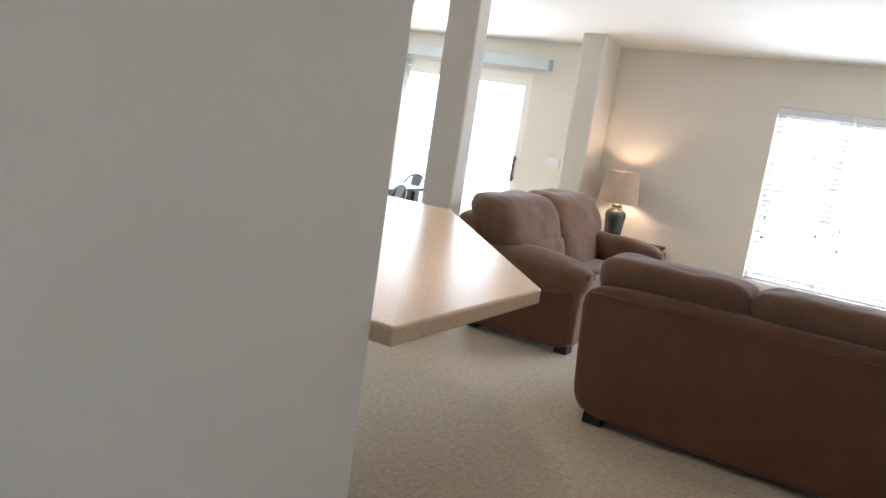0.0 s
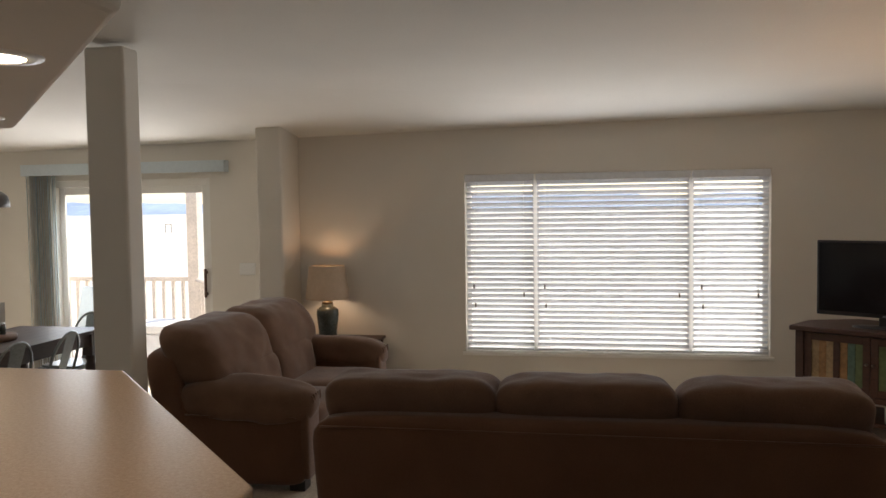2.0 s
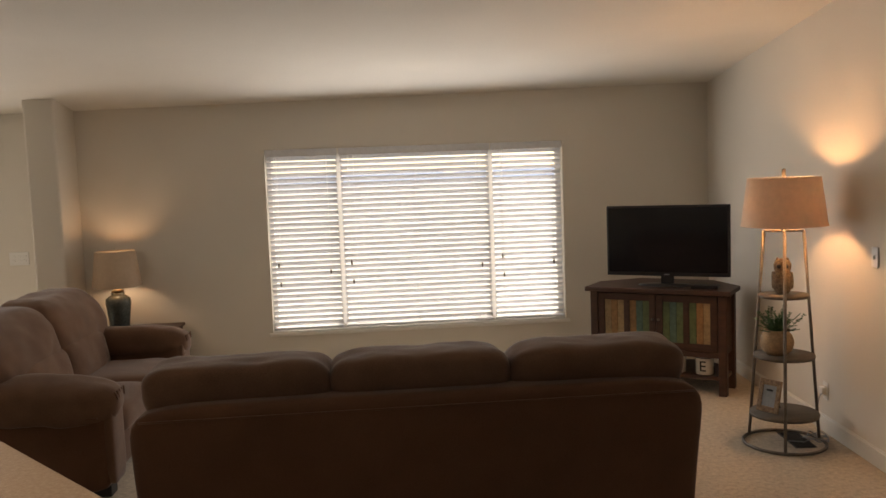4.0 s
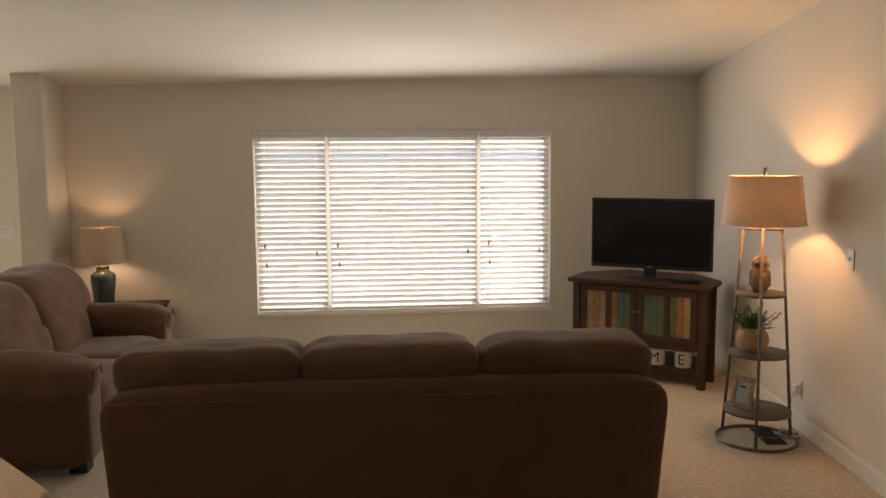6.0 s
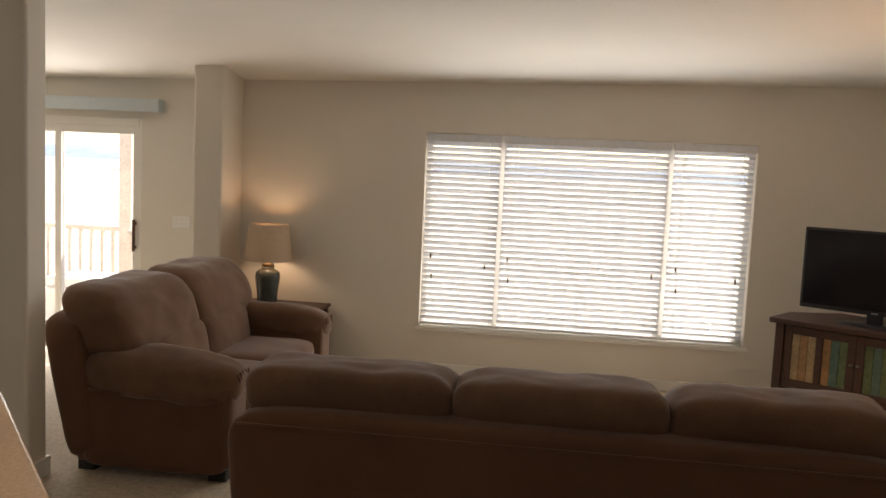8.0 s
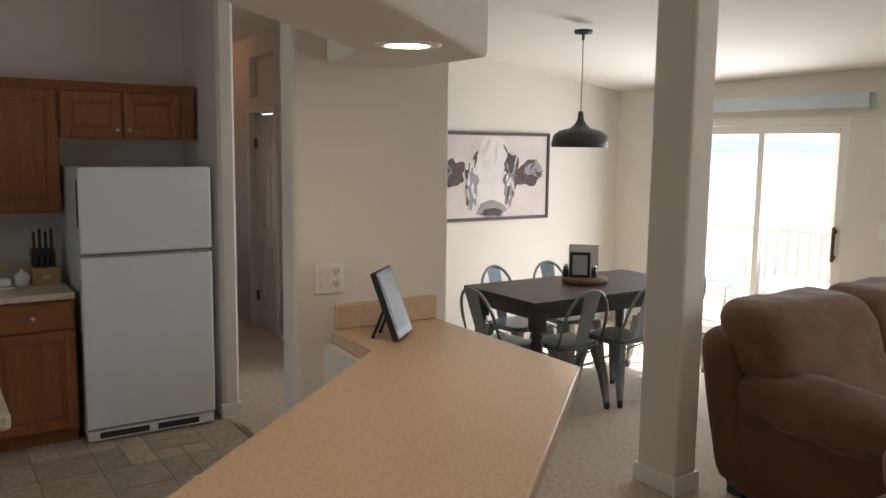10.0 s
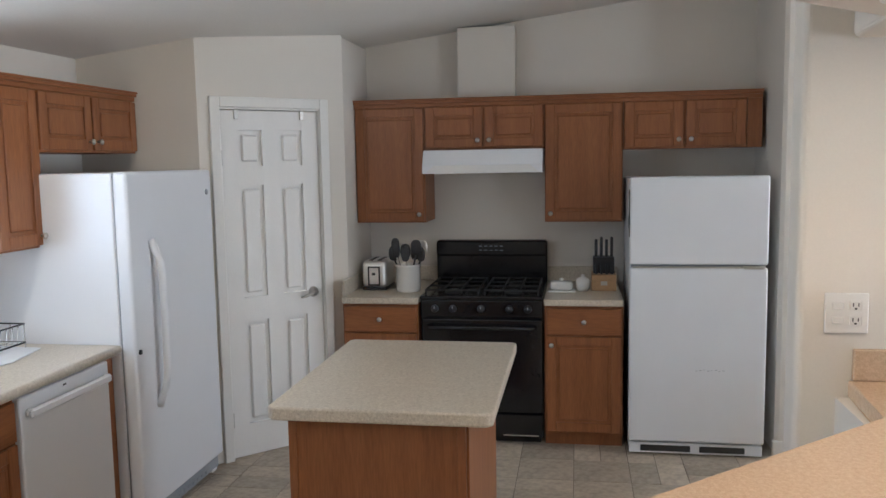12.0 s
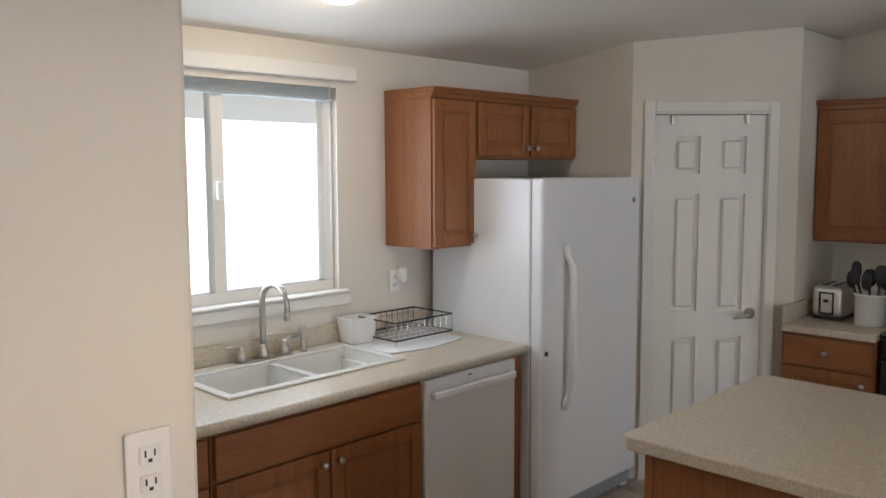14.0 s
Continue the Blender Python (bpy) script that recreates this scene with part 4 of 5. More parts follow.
    for a, b in (((-.075, 0, 0), (-.045, .014, .20)), ((.045, 0, 0), (.075, .014, .20)), ((-.045, 0, 0), (.045, .014, .035)), ((-.045, 0, .165), (.045, .014, .20))):
        add_box(bm, a, b, .003, 1, m)
    finish("border", bm, MOSAIC, f)
    box("picture", (-.045, .005, .035), (.045, .009, .165), PHOTO, f, m=m)
    box("strut", (-.02, .012, .0), (.02, .018, .15), BPLAST, f, m=pose(0, .10, .003, 32, 0, 0))
    w = empty("power_cord", pose(cx, cy, 0), "loose white cord trailing to the outlet", "cord")
    rnd = random.Random(2)
    pts = [(.335, .15, .27), (.28, .10, .24), (.25, .08, .10), (.26, .05, .006)]
    for k in range(16):
        a = k * .9
        pts.append((.22 + .07 * math.cos(a) + rnd.uniform(-.02, .02), .02 + .08 * math.sin(a) + rnd.uniform(-.02, .02), .006 + .012 * (k % 3)))
    pts += [(.12, -.02, .006), (.02, -.02, .02)]
    tube("cable", pts, 0.0035, PHOTO, w, 6)
    box("adapter", (.315, .125, .25), (.345, .17, .30), PLASTIC, w, 0.006)
    g = empty("floor_vent", pose(cx + .10, cy + .04, 0, 0, 0, 84), "dark metal floor vent set in the carpet", "floor vent")
    boxes("frame", [((-.15, -.065, 0), (.15, .065, .004))], IRON, g, 0.001)
    boxes("slat", [((-.14 + i * .02, -.055, .004), (-.128 + i * .02, .055, .007)) for i in range(14)], IRON, g)
    return l


floor_lamp(2.845, 4.55)

sd = empty("smoke_detector", pose(-0.62, 3.36, ceil_z(3.36) - .002, 5.4, 0, 0), "round white smoke detector on the ceiling", "smoke detector")
lathe("case", [(0, -.04), (.045, -.04), (.06, -.028), (.066, -.008), (.07, 0), (0, 0)], PLASTIC, sd, 32)
cl = empty("ceiling_light", pose(-1.92, -0.63, ceil_z(-0.63) - .002, -7.3, 0, 0), "small round lit kitchen ceiling lamp", "ceiling light")
lathe("base", [(0, 0), (.085, 0), (.085, -.018), (.07, -.025), (0, -.025)], PLASTIC, cl, 32)
lathe("globe", [(.068, -.025), (.066, -.045), (.05, -.062), (.025, -.07), (.001, -.071)], GLOW, cl, 32, cap=False).visible_shadow = False

# ---- dining room ----
def dining_table():
    t = empty("dining_table", pose(-3.80, 5.07, 0, 0, 0, 0), "dark wooden dining table with turned legs", "table")
    hw, hl = 0.40, 0.80
    n = 7
    for i in range(n):
        a = -hw + i * 2 * hw / n
        box("plank", (a + .0004, -hl, .735), (a + 2 * hw / n - .0004, hl, .765), TABLEW, t, 0.0012, 1)
    boxes("apron", [((-hw + .06, -hl + .07, .63), (hw - .06, -hl + .09, .735)), ((-hw + .06, hl - .09, .63), (hw - .06, hl - .07, .735)), ((-hw + .06, -hl + .09, .63), (-hw + .08, hl - .09, .735)), ((hw - .08, -hl + .09, .63), (hw - .06, hl - .09, .735))], TABLEW, t, 0.002)
    for x in (-hw + .085, hw - .085):
        for y in (-hl + .095, hl - .095):
            lathe("leg", [(0, 0), (.022, 0), (.028, .03), (.024, .06), (.03, .12), (.040, .36), (.044, .46), (.032, .50), (.044, .53), (.032, .555), (0, .555)], TABLEW, t, 18, (x, y, 0))
            box("leg_block", (x - .043, y - .043, .55), (x + .043, y + .043, .735), TABLEW, t, 0.003)


def metal_chair(m):
    """Stamped sheet-metal cafe chair; faces +y, origin on the floor."""
    c = empty("dining_chair", m, "gunmetal stamped-steel cafe chair with curved back", "chair", "chairs round the table")
    cushion("seat", (-.18, -.18, .432), (.18, .18, .452), GUNMETAL, c, 7, 10, 0.0)
    box("seat_rim", (-.172, -.172, .405), (.172, .172, .436), GUNMETAL, c, 0.02, 2)
    for sx in (-1, 1):
        for sy in (-1, 1):
            top, bot = (sx * .15, sy * .15, .43), (sx * .205, sy * (.20 if sy > 0 else .225), .012)
            bm = bmesh.new()
            a, b = Vector(top), Vector(bot)
            for k, (p, q, r0) in enumerate(((a, b, .028),)):
                vs = []
                for pt, wd in ((p, .034), ((p + q) / 2 + Vector((sx * .008, sy * .008, 0)), .024), (q, .014)):
                    vs.append([bm.verts.new(pt + Vector((dx * wd, dy * wd, 0))) for dx, dy in ((-1, -1), (1, -1), (1, 1), (-1, 1))])
                for u, v in zip(vs, vs[1:]):
                    for i in range(4):
                        bm.faces.new((u[i], u[(i + 1) % 4], v[(i + 1) % 4], v[i]))
                bm.faces.new(vs[0])
                bm.faces.new(vs[-1])
            finish("leg", bm, GUNMETAL, c)
            lathe("foot_cap", [(0, 0), (.018, 0), (.02, .05), (0, .05)], BPLAST, c, 10, bot[:2] + (0,))
    arch = []
    for i in range(15):
        a = math.pi * i / 14
        x = -.175 * math.cos(a)
        z = .44 + .40 * min(1.0, math.sin(a) ** 0.55) if 0 < i < 14 else .44
        arch.append((x, -.165 - .13 * (z - .44) / .40, z))
    tube("back_hoop", arch, 0.011, GUNMETAL, c, 8)
    bm = bmesh.new()
    for i in range(6):
        z = .44 + i * .39 / 5
        w = .045 + .022 * i / 5
        y = -.172 - .128 * (z - .44) / .40
        for j, dx in enumerate((-w, w)):
            bm.verts.new((dx, y, z))
            bm.verts.new((dx, y - .004, z))
    bm.verts.ensure_lookup_table()
    for i in range(5):
        a, b = i * 4, (i + 1) * 4
        for p in ((0, 2, 2, 0), ):
            bm.faces.new([bm.verts[k] for k in (a, a + 2, b + 2, b)])
            bm.faces.new([bm.verts[k] for k in (a + 1, b + 1, b + 3, a + 3)])
            bm.faces.new([bm.verts[k] for k in (a, b, b + 1, a + 1)])
            bm.faces.new([bm.verts[k] for k in (a + 2, a + 3, b + 3, b + 2)])
    finish("back_splat", bm, material("chair_splat", (0.24, 0.28, 0.30), 0.3, 0.2, 9, 60, 0.05, metal=0.8), c)
    tubes("brace", [[(-.15, -.15, .40), (.17, .165, .20)], [(.15, -.15, .40), (-.17, .165, .20)]], 0.006, GUNMETAL, c, 6)
    return c


dining_table()
ch = metal_chair(pose(-3.54, 4.66, 0, 0, 0, 84))
for x, y, r in ((-3.50, 5.12, 94), (-4.16, 4.75, -85), (-4.16, 5.24, -95), (-3.73, 4.28, 4), (-3.78, 5.95, 176)):
    copy_thing(ch, pose(x, y, 0, 0, 0, r))

w = empty("wood_slice_tray", pose(-3.86, 5.13, .766), "round bark-edged wood slice on the table", "tray")
lathe("slice", [(0, 0), (.165, 0), (.172, .02), (.165, .042), (0, .042)], BARKW, w, 26)
f = empty("photo_frame", pose(-3.84, 5.06, .809, 0, 0, 48), "small black frame standing on the wood slice", "photo frame")
boxes("border", [((-.075, 0, 0), (-.055, .015, .19)), ((.055, 0, 0), (.075, .015, .19)), ((-.055, 0, 0), (.055, .015, .022)), ((-.055, 0, .168), (.055, .015, .19))], BPLAST, f, 0.003)
box("picture", (-.055, .004, .022), (.055, .011, .168), PHOTO, f)
f = empty("card_holder", pose(-3.90, 5.15, .809, 0, 0, 48), "pale card standing behind the small frame", "card")
box("card", (-.11, 0, 0), (.11, .012, .235), PAPER, f, 0.001)
for dx, hgt in ((-.12, .095), (.09, .09)):
    s = empty("shaker", pose(-3.86 + dx * .67, 5.10 + dx * .74, .809), "dark glass salt shaker on the wood slice", "shaker", "table shakers")
    lathe("jar", [(0, 0), (.02, 0), (.022, .05), (.016, .065), (0, .066)], CERAM, s, 16)
    lathe("cap", [(.017, .066), (.018, .085), (.008, hgt), (0, hgt)], CHROME, s, 16)

p = empty("pendant_lamp", pose(-3.82, 5.0, 0), "dark metal dome pendant lamp on a cord", "lamp")
zc = ceil_z(5.0) - 0.036
lathe("canopy", [(0, zc), (.065, zc), (.062, zc - .025), (.012, zc - .032), (.010, zc - .07), (0, zc - .07)], PENDM, p, 24)
tube("cord", [(0, 0, zc - .06), (0, 0, 2.0)], 0.004, PHOTO, p, 6)
lathe("dome", [(.016, 2.02), (.02, 2.0), (.024, 1.96), (.045, 1.925), (.075, 1.90), (.15, 1.882), (.19, 1.85), (.203, 1.80), (.203, 1.765), (.196, 1.765), (.194, 1.80), (.18, 1.845), (.14, 1.87), (.01, 1.90)], PENDM, p, 44, cap=False)
lathe("bulb", [(0.001, 1.775), (.03, 1.785), (.035, 1.82), (.02, 1.86), (.001, 1.88)], GLOW, p, 16).visible_shadow = False


def painting():
    q = empty("framed_painting", pose(WEST_D + .002, 4.87, 1.085, 0, 0, 90), "wood-framed canvas in grey, white and black tones", "painting")
    W, H = 1.27, 0.81
    boxes("frame", [((0, -.03, 0), (.028, 0, H)), ((W - .028, -.03, 0), (W, 0, H)), ((.028, -.03, 0), (W - .028, 0, .028)), ((.028, -.03, H - .028), (W - .028, 0, H))], STANDW, q, 0.003)
    box("canvas", (.028, -.016, .028), (W - .028, -.004, H - .028), CANVAS, q)

    def blot(name, cx, cz, rx, rz, mat, lift, turn=0.0, rough=0.12, zmin=.03, xmin=.03):
        bm = bmesh.new()
        vs = []
        for i in range(40):
            a = 2 * math.pi * i / 40
            k = 1 + rough * noise.noise(Vector((cx * 9 + math.cos(a) * 2, cz * 9 + math.sin(a) * 2, lift * 900)))
            x, z = rx * k * math.cos(a), rz * k * math.sin(a)
            x, z = x * math.cos(turn) - z * math.sin(turn), x * math.sin(turn) + z * math.cos(turn)
            vs.append(bm.verts.new((min(W - .03, max(xmin, cx + x)), -.016 - lift, max(zmin, cz + z))))
        bm.faces.new(vs)
        finish(name, bm, mat, q)
    blot("paint_white", .60, .40, .20, .40, CANVAS_W, .0008)
    blot("paint_white", .60, .28, .15, .27, CANVAS_W, .0012)
    blot("paint_dark", .14, .44, .15, .13, CANVAS_D, .002, -.3, .4)
    blot("paint_dark", 1.03, .44, .16, .115, CANVAS_D, .002, .3, .4)
    blot("paint_grey", 1.07, .47, .11, .06, CANVAS_B, .0026, .35, .5)
    blot("paint_dark", .355, .36, .06, .17, CANVAS_D, .0018, .1, .6)
    blot("paint_dark", .80, .38, .075, .19, CANVAS_D, .0018, -.12, .6)
    blot("paint_dark", .79, .52, .065, .09, CANVAS_D, .0022, 0, .5)
    blot("paint_grey", .36, .30, .05, .16, CANVAS_B, .0028, .1, .6)
    blot("paint_grey", .79, .28, .05, .15, CANVAS_B, .0028, -.1, .6)
    blot("paint_grey", .59, .10, .17, .085, CANVAS_B, .0030, 0, .3)
    blot("paint_dark", .59, .075, .12, .035, CANVAS_D, .0034, 0, .4)
    blot("paint_dark", .40, .60, .05, .012, CANVAS_D, .0022, 1.0, .3)
    blot("paint_dark", .74, .66, .05, .010, CANVAS_D, .0022, -1.0, .3)

    rnd = random.Random(11)
    for cx, cz, sx, up in ((.14, .44, -1, .3), (1.03, .44, 1, .3)):
        for i in range(26):
            a = rnd.uniform(-1.0, 1.0) + (0 if sx > 0 else math.pi)
            d = rnd.uniform(.05, .14)
            blot("brush_stroke", cx + d * math.cos(a), cz + d * .8 * math.sin(a) + .02, rnd.uniform(.03, .055), rnd.uniform(.005, .011), rnd.choice((CANVAS_D, CANVAS_D, CANVAS_B)), .003 + i * .00005, a + rnd.uniform(-.3, .3), .3)
    for cx in (.36, .80):
        for i in range(18):
            blot("brush_stroke", cx + rnd.uniform(-.06, .06), rnd.uniform(.18, .58), rnd.uniform(.008, .02), rnd.uniform(.03, .07), rnd.choice((CANVAS_D, CANVAS_B, CANVAS_W)), .0034 + i * .00005, rnd.uniform(-.35, .35), .5)
    for i in range(16):
        blot("brush_stroke", rnd.uniform(.46, .74), rnd.uniform(.16, .74), rnd.uniform(.01, .025), rnd.uniform(.04, .09), rnd.choice((CANVAS, CANVAS_W, CANVAS_W)), .0016 + i * .00004, rnd.uniform(-.3, .3), .5)


painting()


# ---- kitchen ----
def raised_door(parent, x0, x1, z0, z1, front=0.0, knob=None, flat=False):
    """Raised-panel door on a cabinet front that looks along -y."""
    bm = bmesh.new()
    r = 0.055 if not flat else 0.0
    if flat:
        add_box(bm, (x0, front - .019, z0), (x1, front, z1), 0.005, 2)
        ob = finish("drawer_front", bm, OAKH, parent)
    else:
        for a, b in (((x0, front - .019, z0), (x0 + r, front, z1)), ((x1 - r, front - .019, z0), (x1, front, z1)), ((x0 + r, front - .0185, z0), (x1 - r, front, z0 + r)), ((x0 + r, front - .0185, z1 - r), (x1 - r, front, z1))):
            add_box(bm, a, b, 0.003, 1)
        add_box(bm, (x0 + r - .004, front - .010, z0 + r - .004), (x1 - r + .004, front - .002, z1 - r + .004))
        g = .016
        add_box(bm, (x0 + r + g, front - .0165, z0 + r + g), (x1 - r - g, front - .008, z1 - r - g), 0.006, 1)
        ob = finish("door", bm, OAK, parent)
    if knob:
        k = lathe("knob", [(0, 0), (.007, 0), (.006, .012), (.014, .018), (.015, .024), (.008, .03), (0, .031)], NICKEL, ob, 16)
        k.matrix_local = pose(knob[0], front - .019, knob[1], 90, 0, 0)
    return ob


def upper(m, w, z0, z1, d, doors, label, knob_low=True, group="wall cabinets"):
    c = empty("wall_cabinet", m, label, "cabinet", group)
    box("body", (0, 0, z0), (w, d, z1), OAK, c)
    n = len(doors)
    dw = w / n
    for i, side in enumerate(doors):
        a, b = i * dw + .008, (i + 1) * dw - .008
        kx = b - .028 if side == "r" else a + .028
        raised_door(c, a, b, z0 + .012, z1 - .035, -.001, (kx, z0 + .055))
    prof = [((-.004, -.012, z1 - .03), (w + .004, d, z1 - .005)), ((-.004, -.026, z1 - .006), (w + .004, d, z1 + .012)), ((-.004, -.034, z1 + .011), (w + .004, d, z1 + .022))]
    boxes("crown", prof, OAKH, c, 0.003)
    return c


def facing_east(x, y):
    return pose(x, y, 0, 0, 0, 90)


UX, UD = -4.81, 0.338
upper(facing_east(UX, 0.022), 0.456, 1.335, 2.10, UD, "r", "tall oak wall cabinet with raised panel door")
upper(facing_east(UX, 0.480), 0.758, 1.80, 2.10, UD, "rl", "short oak wall cabinet above the range hood")
upper(facing_east(UX, 1.240), 0.478, 1.335, 2.10, UD, "l", "tall oak wall cabinet beside the refrigerator")
u = upper(facing_east(UX, 1.722), 0.72, 1.78, 2.10, UD, "rl", "short oak wall cabinet above the refrigerator")
fl = empty("filler_panel", facing_east(UX, 2.446), "oak filler strip at the cabinet run's end", "cabinet panel")
box("strip", (0, -.002, 1.78), (0.085, UD, 2.10), OAK, fl)
boxes("crown", [((-.002, -.012, 2.07), (.085, UD, 2.095)), ((-.002, -.026, 2.094), (.085, UD, 2.112)), ((-.002, -.034, 2.111), (.085, UD, 2.122))], OAKH, fl)


def base_cabinet(m, w, d, parts, label, group="base cabinets", hollow=False):
    c = empty("base_cabinet", m, label, "cabinet", group)
    boxes("body", [((0, 0, .10), (w, d, .74 if hollow else .872)), ((0.0, .07, 0), (w, d, .10))] + ([((0, 0, .74), (w, .06, .872))] if hollow else []), OAK, c)
    for kind, a, b, z0, z1, k in parts:
        raised_door(c, a, b, z0, z1, -.001, k, kind == "drawer")
    return c


BX = -4.42
base_cabinet(facing_east(BX, 0.022), 0.47, .72, [("drawer", .012, .458, .70, .855, (.235, .78)), ("door", .012, .458, .115, .69, (.42, .64))], "oak base cabinet with drawer next to the stove")
base_cabinet(facing_east(BX, 1.252), 0.455, .72, [("drawer", .012, .443, .70, .855, (.228, .78)), ("door", .012, .443, .115, .69, (.04, .64))], "oak base cabinet with drawer beside the refrigerator")


def worktop(name, poly, z0, z1, mat, label, splash=()):
    c = empty(name, pose(0, 0, 0), label, "countertop")
    prism("slab", poly, z0, z1, mat, c, 0.007)
    if splash:
        boxes("backsplash", splash, mat, c, 0.003)
    return c


worktop("countertop", [(WEST_K + .001, .024), (-4.385, .024), (-4.385, .495), (WEST_K + .001, .495)], .873, .912, LAM2, "beige speckled laminate countertop beside the stove", [((WEST_K + .001, .024, .913), (WEST_K + .02, .495, 1.01)), ((WEST_K + .02, .023, .913), (-4.40, .04, 1.01))])
worktop("countertop", [(WEST_K + .001, 1.248), (-4.385, 1.248), (-4.385, 1.705), (WEST_K + .001, 1.705)], .873, .912, LAM2, "beige speckled laminate countertop by the refrigerator", [((WEST_K + .001, 1.248, .913), (WEST_K + .02, 1.705, 1.01))])


def range_hood():
    h = empty("range_hood", facing_east(-4.66, 0.486), "white under-cabinet range hood", "range hood")
    bm = bmesh.new()
    W, D = .746, .485
    lo = [bm.verts.new(p) for p in ((0, 0, 1.65), (W, 0, 1.65), (W, D, 1.65), (0, D, 1.65))]
    hi = [bm.verts.new(p) for p in ((0, .0, 1.70), (W, .0, 1.70), (W, D, 1.70), (0, D, 1.70))]
    tp = [bm.verts.new(p) for p in ((0, .05, 1.795), (W, .05, 1.795), (W, D, 1.795), (0, D, 1.795))]
    bm.faces.new(lo)
    bm.faces.new(tp)
    for a, b in ((lo, hi), (hi, tp)):
        for i in range(4):
            bm.faces.new((a[i], a[(i + 1) % 4], b[(i + 1) % 4], b[i]))
    bmesh.ops.bevel(bm, geom=list(bm.edges), offset=.004, segments=2, affect='EDGES')
    finish("shell", bm, WHITE, h)
    bm = bmesh.new()
    pts = ((.02, -.003, 1.653), (W - .02, -.003, 1.653), (W - .075, -.003, 1.70), (.075, -.003, 1.70))
    fr = [bm.verts.new(p) for p in pts]
    bk = [bm.verts.new((p[0], .004, p[2])) for p in pts]
    bm.faces.new(fr)
    bm.faces.new(bk)
    for k in range(4):
        bm.faces.new((fr[k], fr[(k + 1) % 4], bk[(k + 1) % 4], bk[k]))
    finish("lip", bm, PLASTIC, h)


range_hood()


def stove():
    s = empty("gas_range", facing_east(-4.44, 0.502), "black gas range with backguard and iron grates", "stove")
    W, D = .742, .70
    boxes("body", [((0, .02, .05), (W, D, .895)), ((.02, .06, 0), (W - .02, D, .05))], BLACK, s, 0.004)
    box("cooktop", (-.002, -.01, .895), (W + .002, D - .08, .918), BLACK, s, 0.008)
    boxes("backguard", [((0, D - .085, .90), (W, D, 1.13)), ((0, D - .10, 1.09), (W, D, 1.195))], BLACK, s, 0.012)
    boxes("display", [((.27, D - .103, 1.115), (.47, D - .0995, 1.17))], SCREEN, s)
    boxes("label_bar", [((.29 + i * .035, D - .1045, 1.155), (.31 + i * .035, D - .1028, 1.159)) for i in range(5)] + [((.29 + i * .035, D - .1045, 1.128), (.31 + i * .035, D - .1028, 1.131)) for i in range(5)], PHOTO, s)
    box("oven_door", (.008, -.012, .21), (W - .008, .02, .78), BLACK, s, 0.008)
    box("window", (.14, -.0145, .36), (W - .14, -.0115, .64), SCREEN, s)
    tube("handle", [(.05, -.012, .735), (.06, -.055, .735), (W - .06, -.055, .735), (W - .05, -.012, .735)], 0.012, BLACK, s, 10)
    box("drawer", (.008, -.010, .055), (W - .008, .02, .20), BLACK, s, 0.006)
    box("drawer_pull", (.5, -.014, .068), (W - .03, -.009, .076), CHROME, s)
    box("control_panel", (0, -.006, .79), (W, .03, .895), BLACK, s, 0.008)
    for x in (.09, .20, .37, .54, .65):
        k = lathe("knob", [(0, 0), (.024, 0), (.021, .02), (.018, .026), (0, .027)], BPLAST, s, 18)
        k.matrix_local = pose(x, -.006, .843, 90, 0, 0)
        box("mark", (x - .002, -.0345, .846), (x + .002, -.033, .862), PHOTO, s)
    for x in (.185, .555):
        for y in (.13, .44):
            lathe("burner", [(0, 0), (.055, 0), (.05, .012), (.03, .014), (.03, .022), (0, .022)], IRON, s, 20, (x, y, .918))
    for x0 in (.03, .39):
        bars = []
        for k in range(4):
            y = .03 + k * .17
            bars.append([(x0, y, .95), (x0 + .32, y, .95)])
        for k in range(4):
            x = x0 + k * .32 / 3
            bars.append([(x, .03, .95), (x, .54, .95)])
        for x in (x0, x0 + .32):
            for y in (.03, .54):
                bars.append([(x, y, .917), (x, y, .95)])
        tubes("grate", bars, 0.006, IRON, s, 6)


stove()


def refrigerator():
    f = empty("refrigerator", facing_east(-4.345, 1.735), "white top-freezer refrigerator with scuffed door", "refrigerator")
    W, D, H = .75, .72, 1.62
    box("cabinet", (.006, .06, .035), (W - .006, D, H - .012), WHITE, f, 0.01)
    box("freezer_door", (0, 0, 1.125), (W, .058, H), WHITE, f, 0.012, 3)
    box("fresh_door", (0, 0, .095), (W, .058, 1.108), WHITE, f, 0.012, 3)
    box("gasket", (.01, .03, .10), (W - .01, .062, H - .02), PHOTO, f)
    boxes("trim_strip", [((.015, -.004, 1.106), (W - .12, .01, 1.115)), ((W - .13, -.008, 1.102), (W - .02, .012, 1.119))], NICKEL, f, 0.002)
    boxes("grille", [((.005, .02, .02), (W - .005, .055, .082))], WHITE, f, 0.004)
    boxes("vent", [((.07, .0165, .032), (.35, .021, .068)), ((.40, .0165, .032), (.65, .021, .068))], LINE, f, 0.003)
    boxes("side_grip", [((-.0035, .01, 1.28), (.002, .045, 1.55)), ((-.007, .015, 1.33), (-.003, .03, 1.40))], BPLAST, f, 0.002)
    boxes("scuff", [((.37 + i * .021, -.0008, .517 + .003 * (i % 3)), (.37 + i * .021 + .008 + .004 * (i % 2), .001, .5195 + .003 * (i % 3))) for i in range(8)], PHOTO, f)
    for x in (.05, W - .05):
        lathe("foot", [(0, 0), (.02, 0), (.02, .04), (0, .04)], BPLAST, f, 12, (x, .1, 0))


refrigerator()


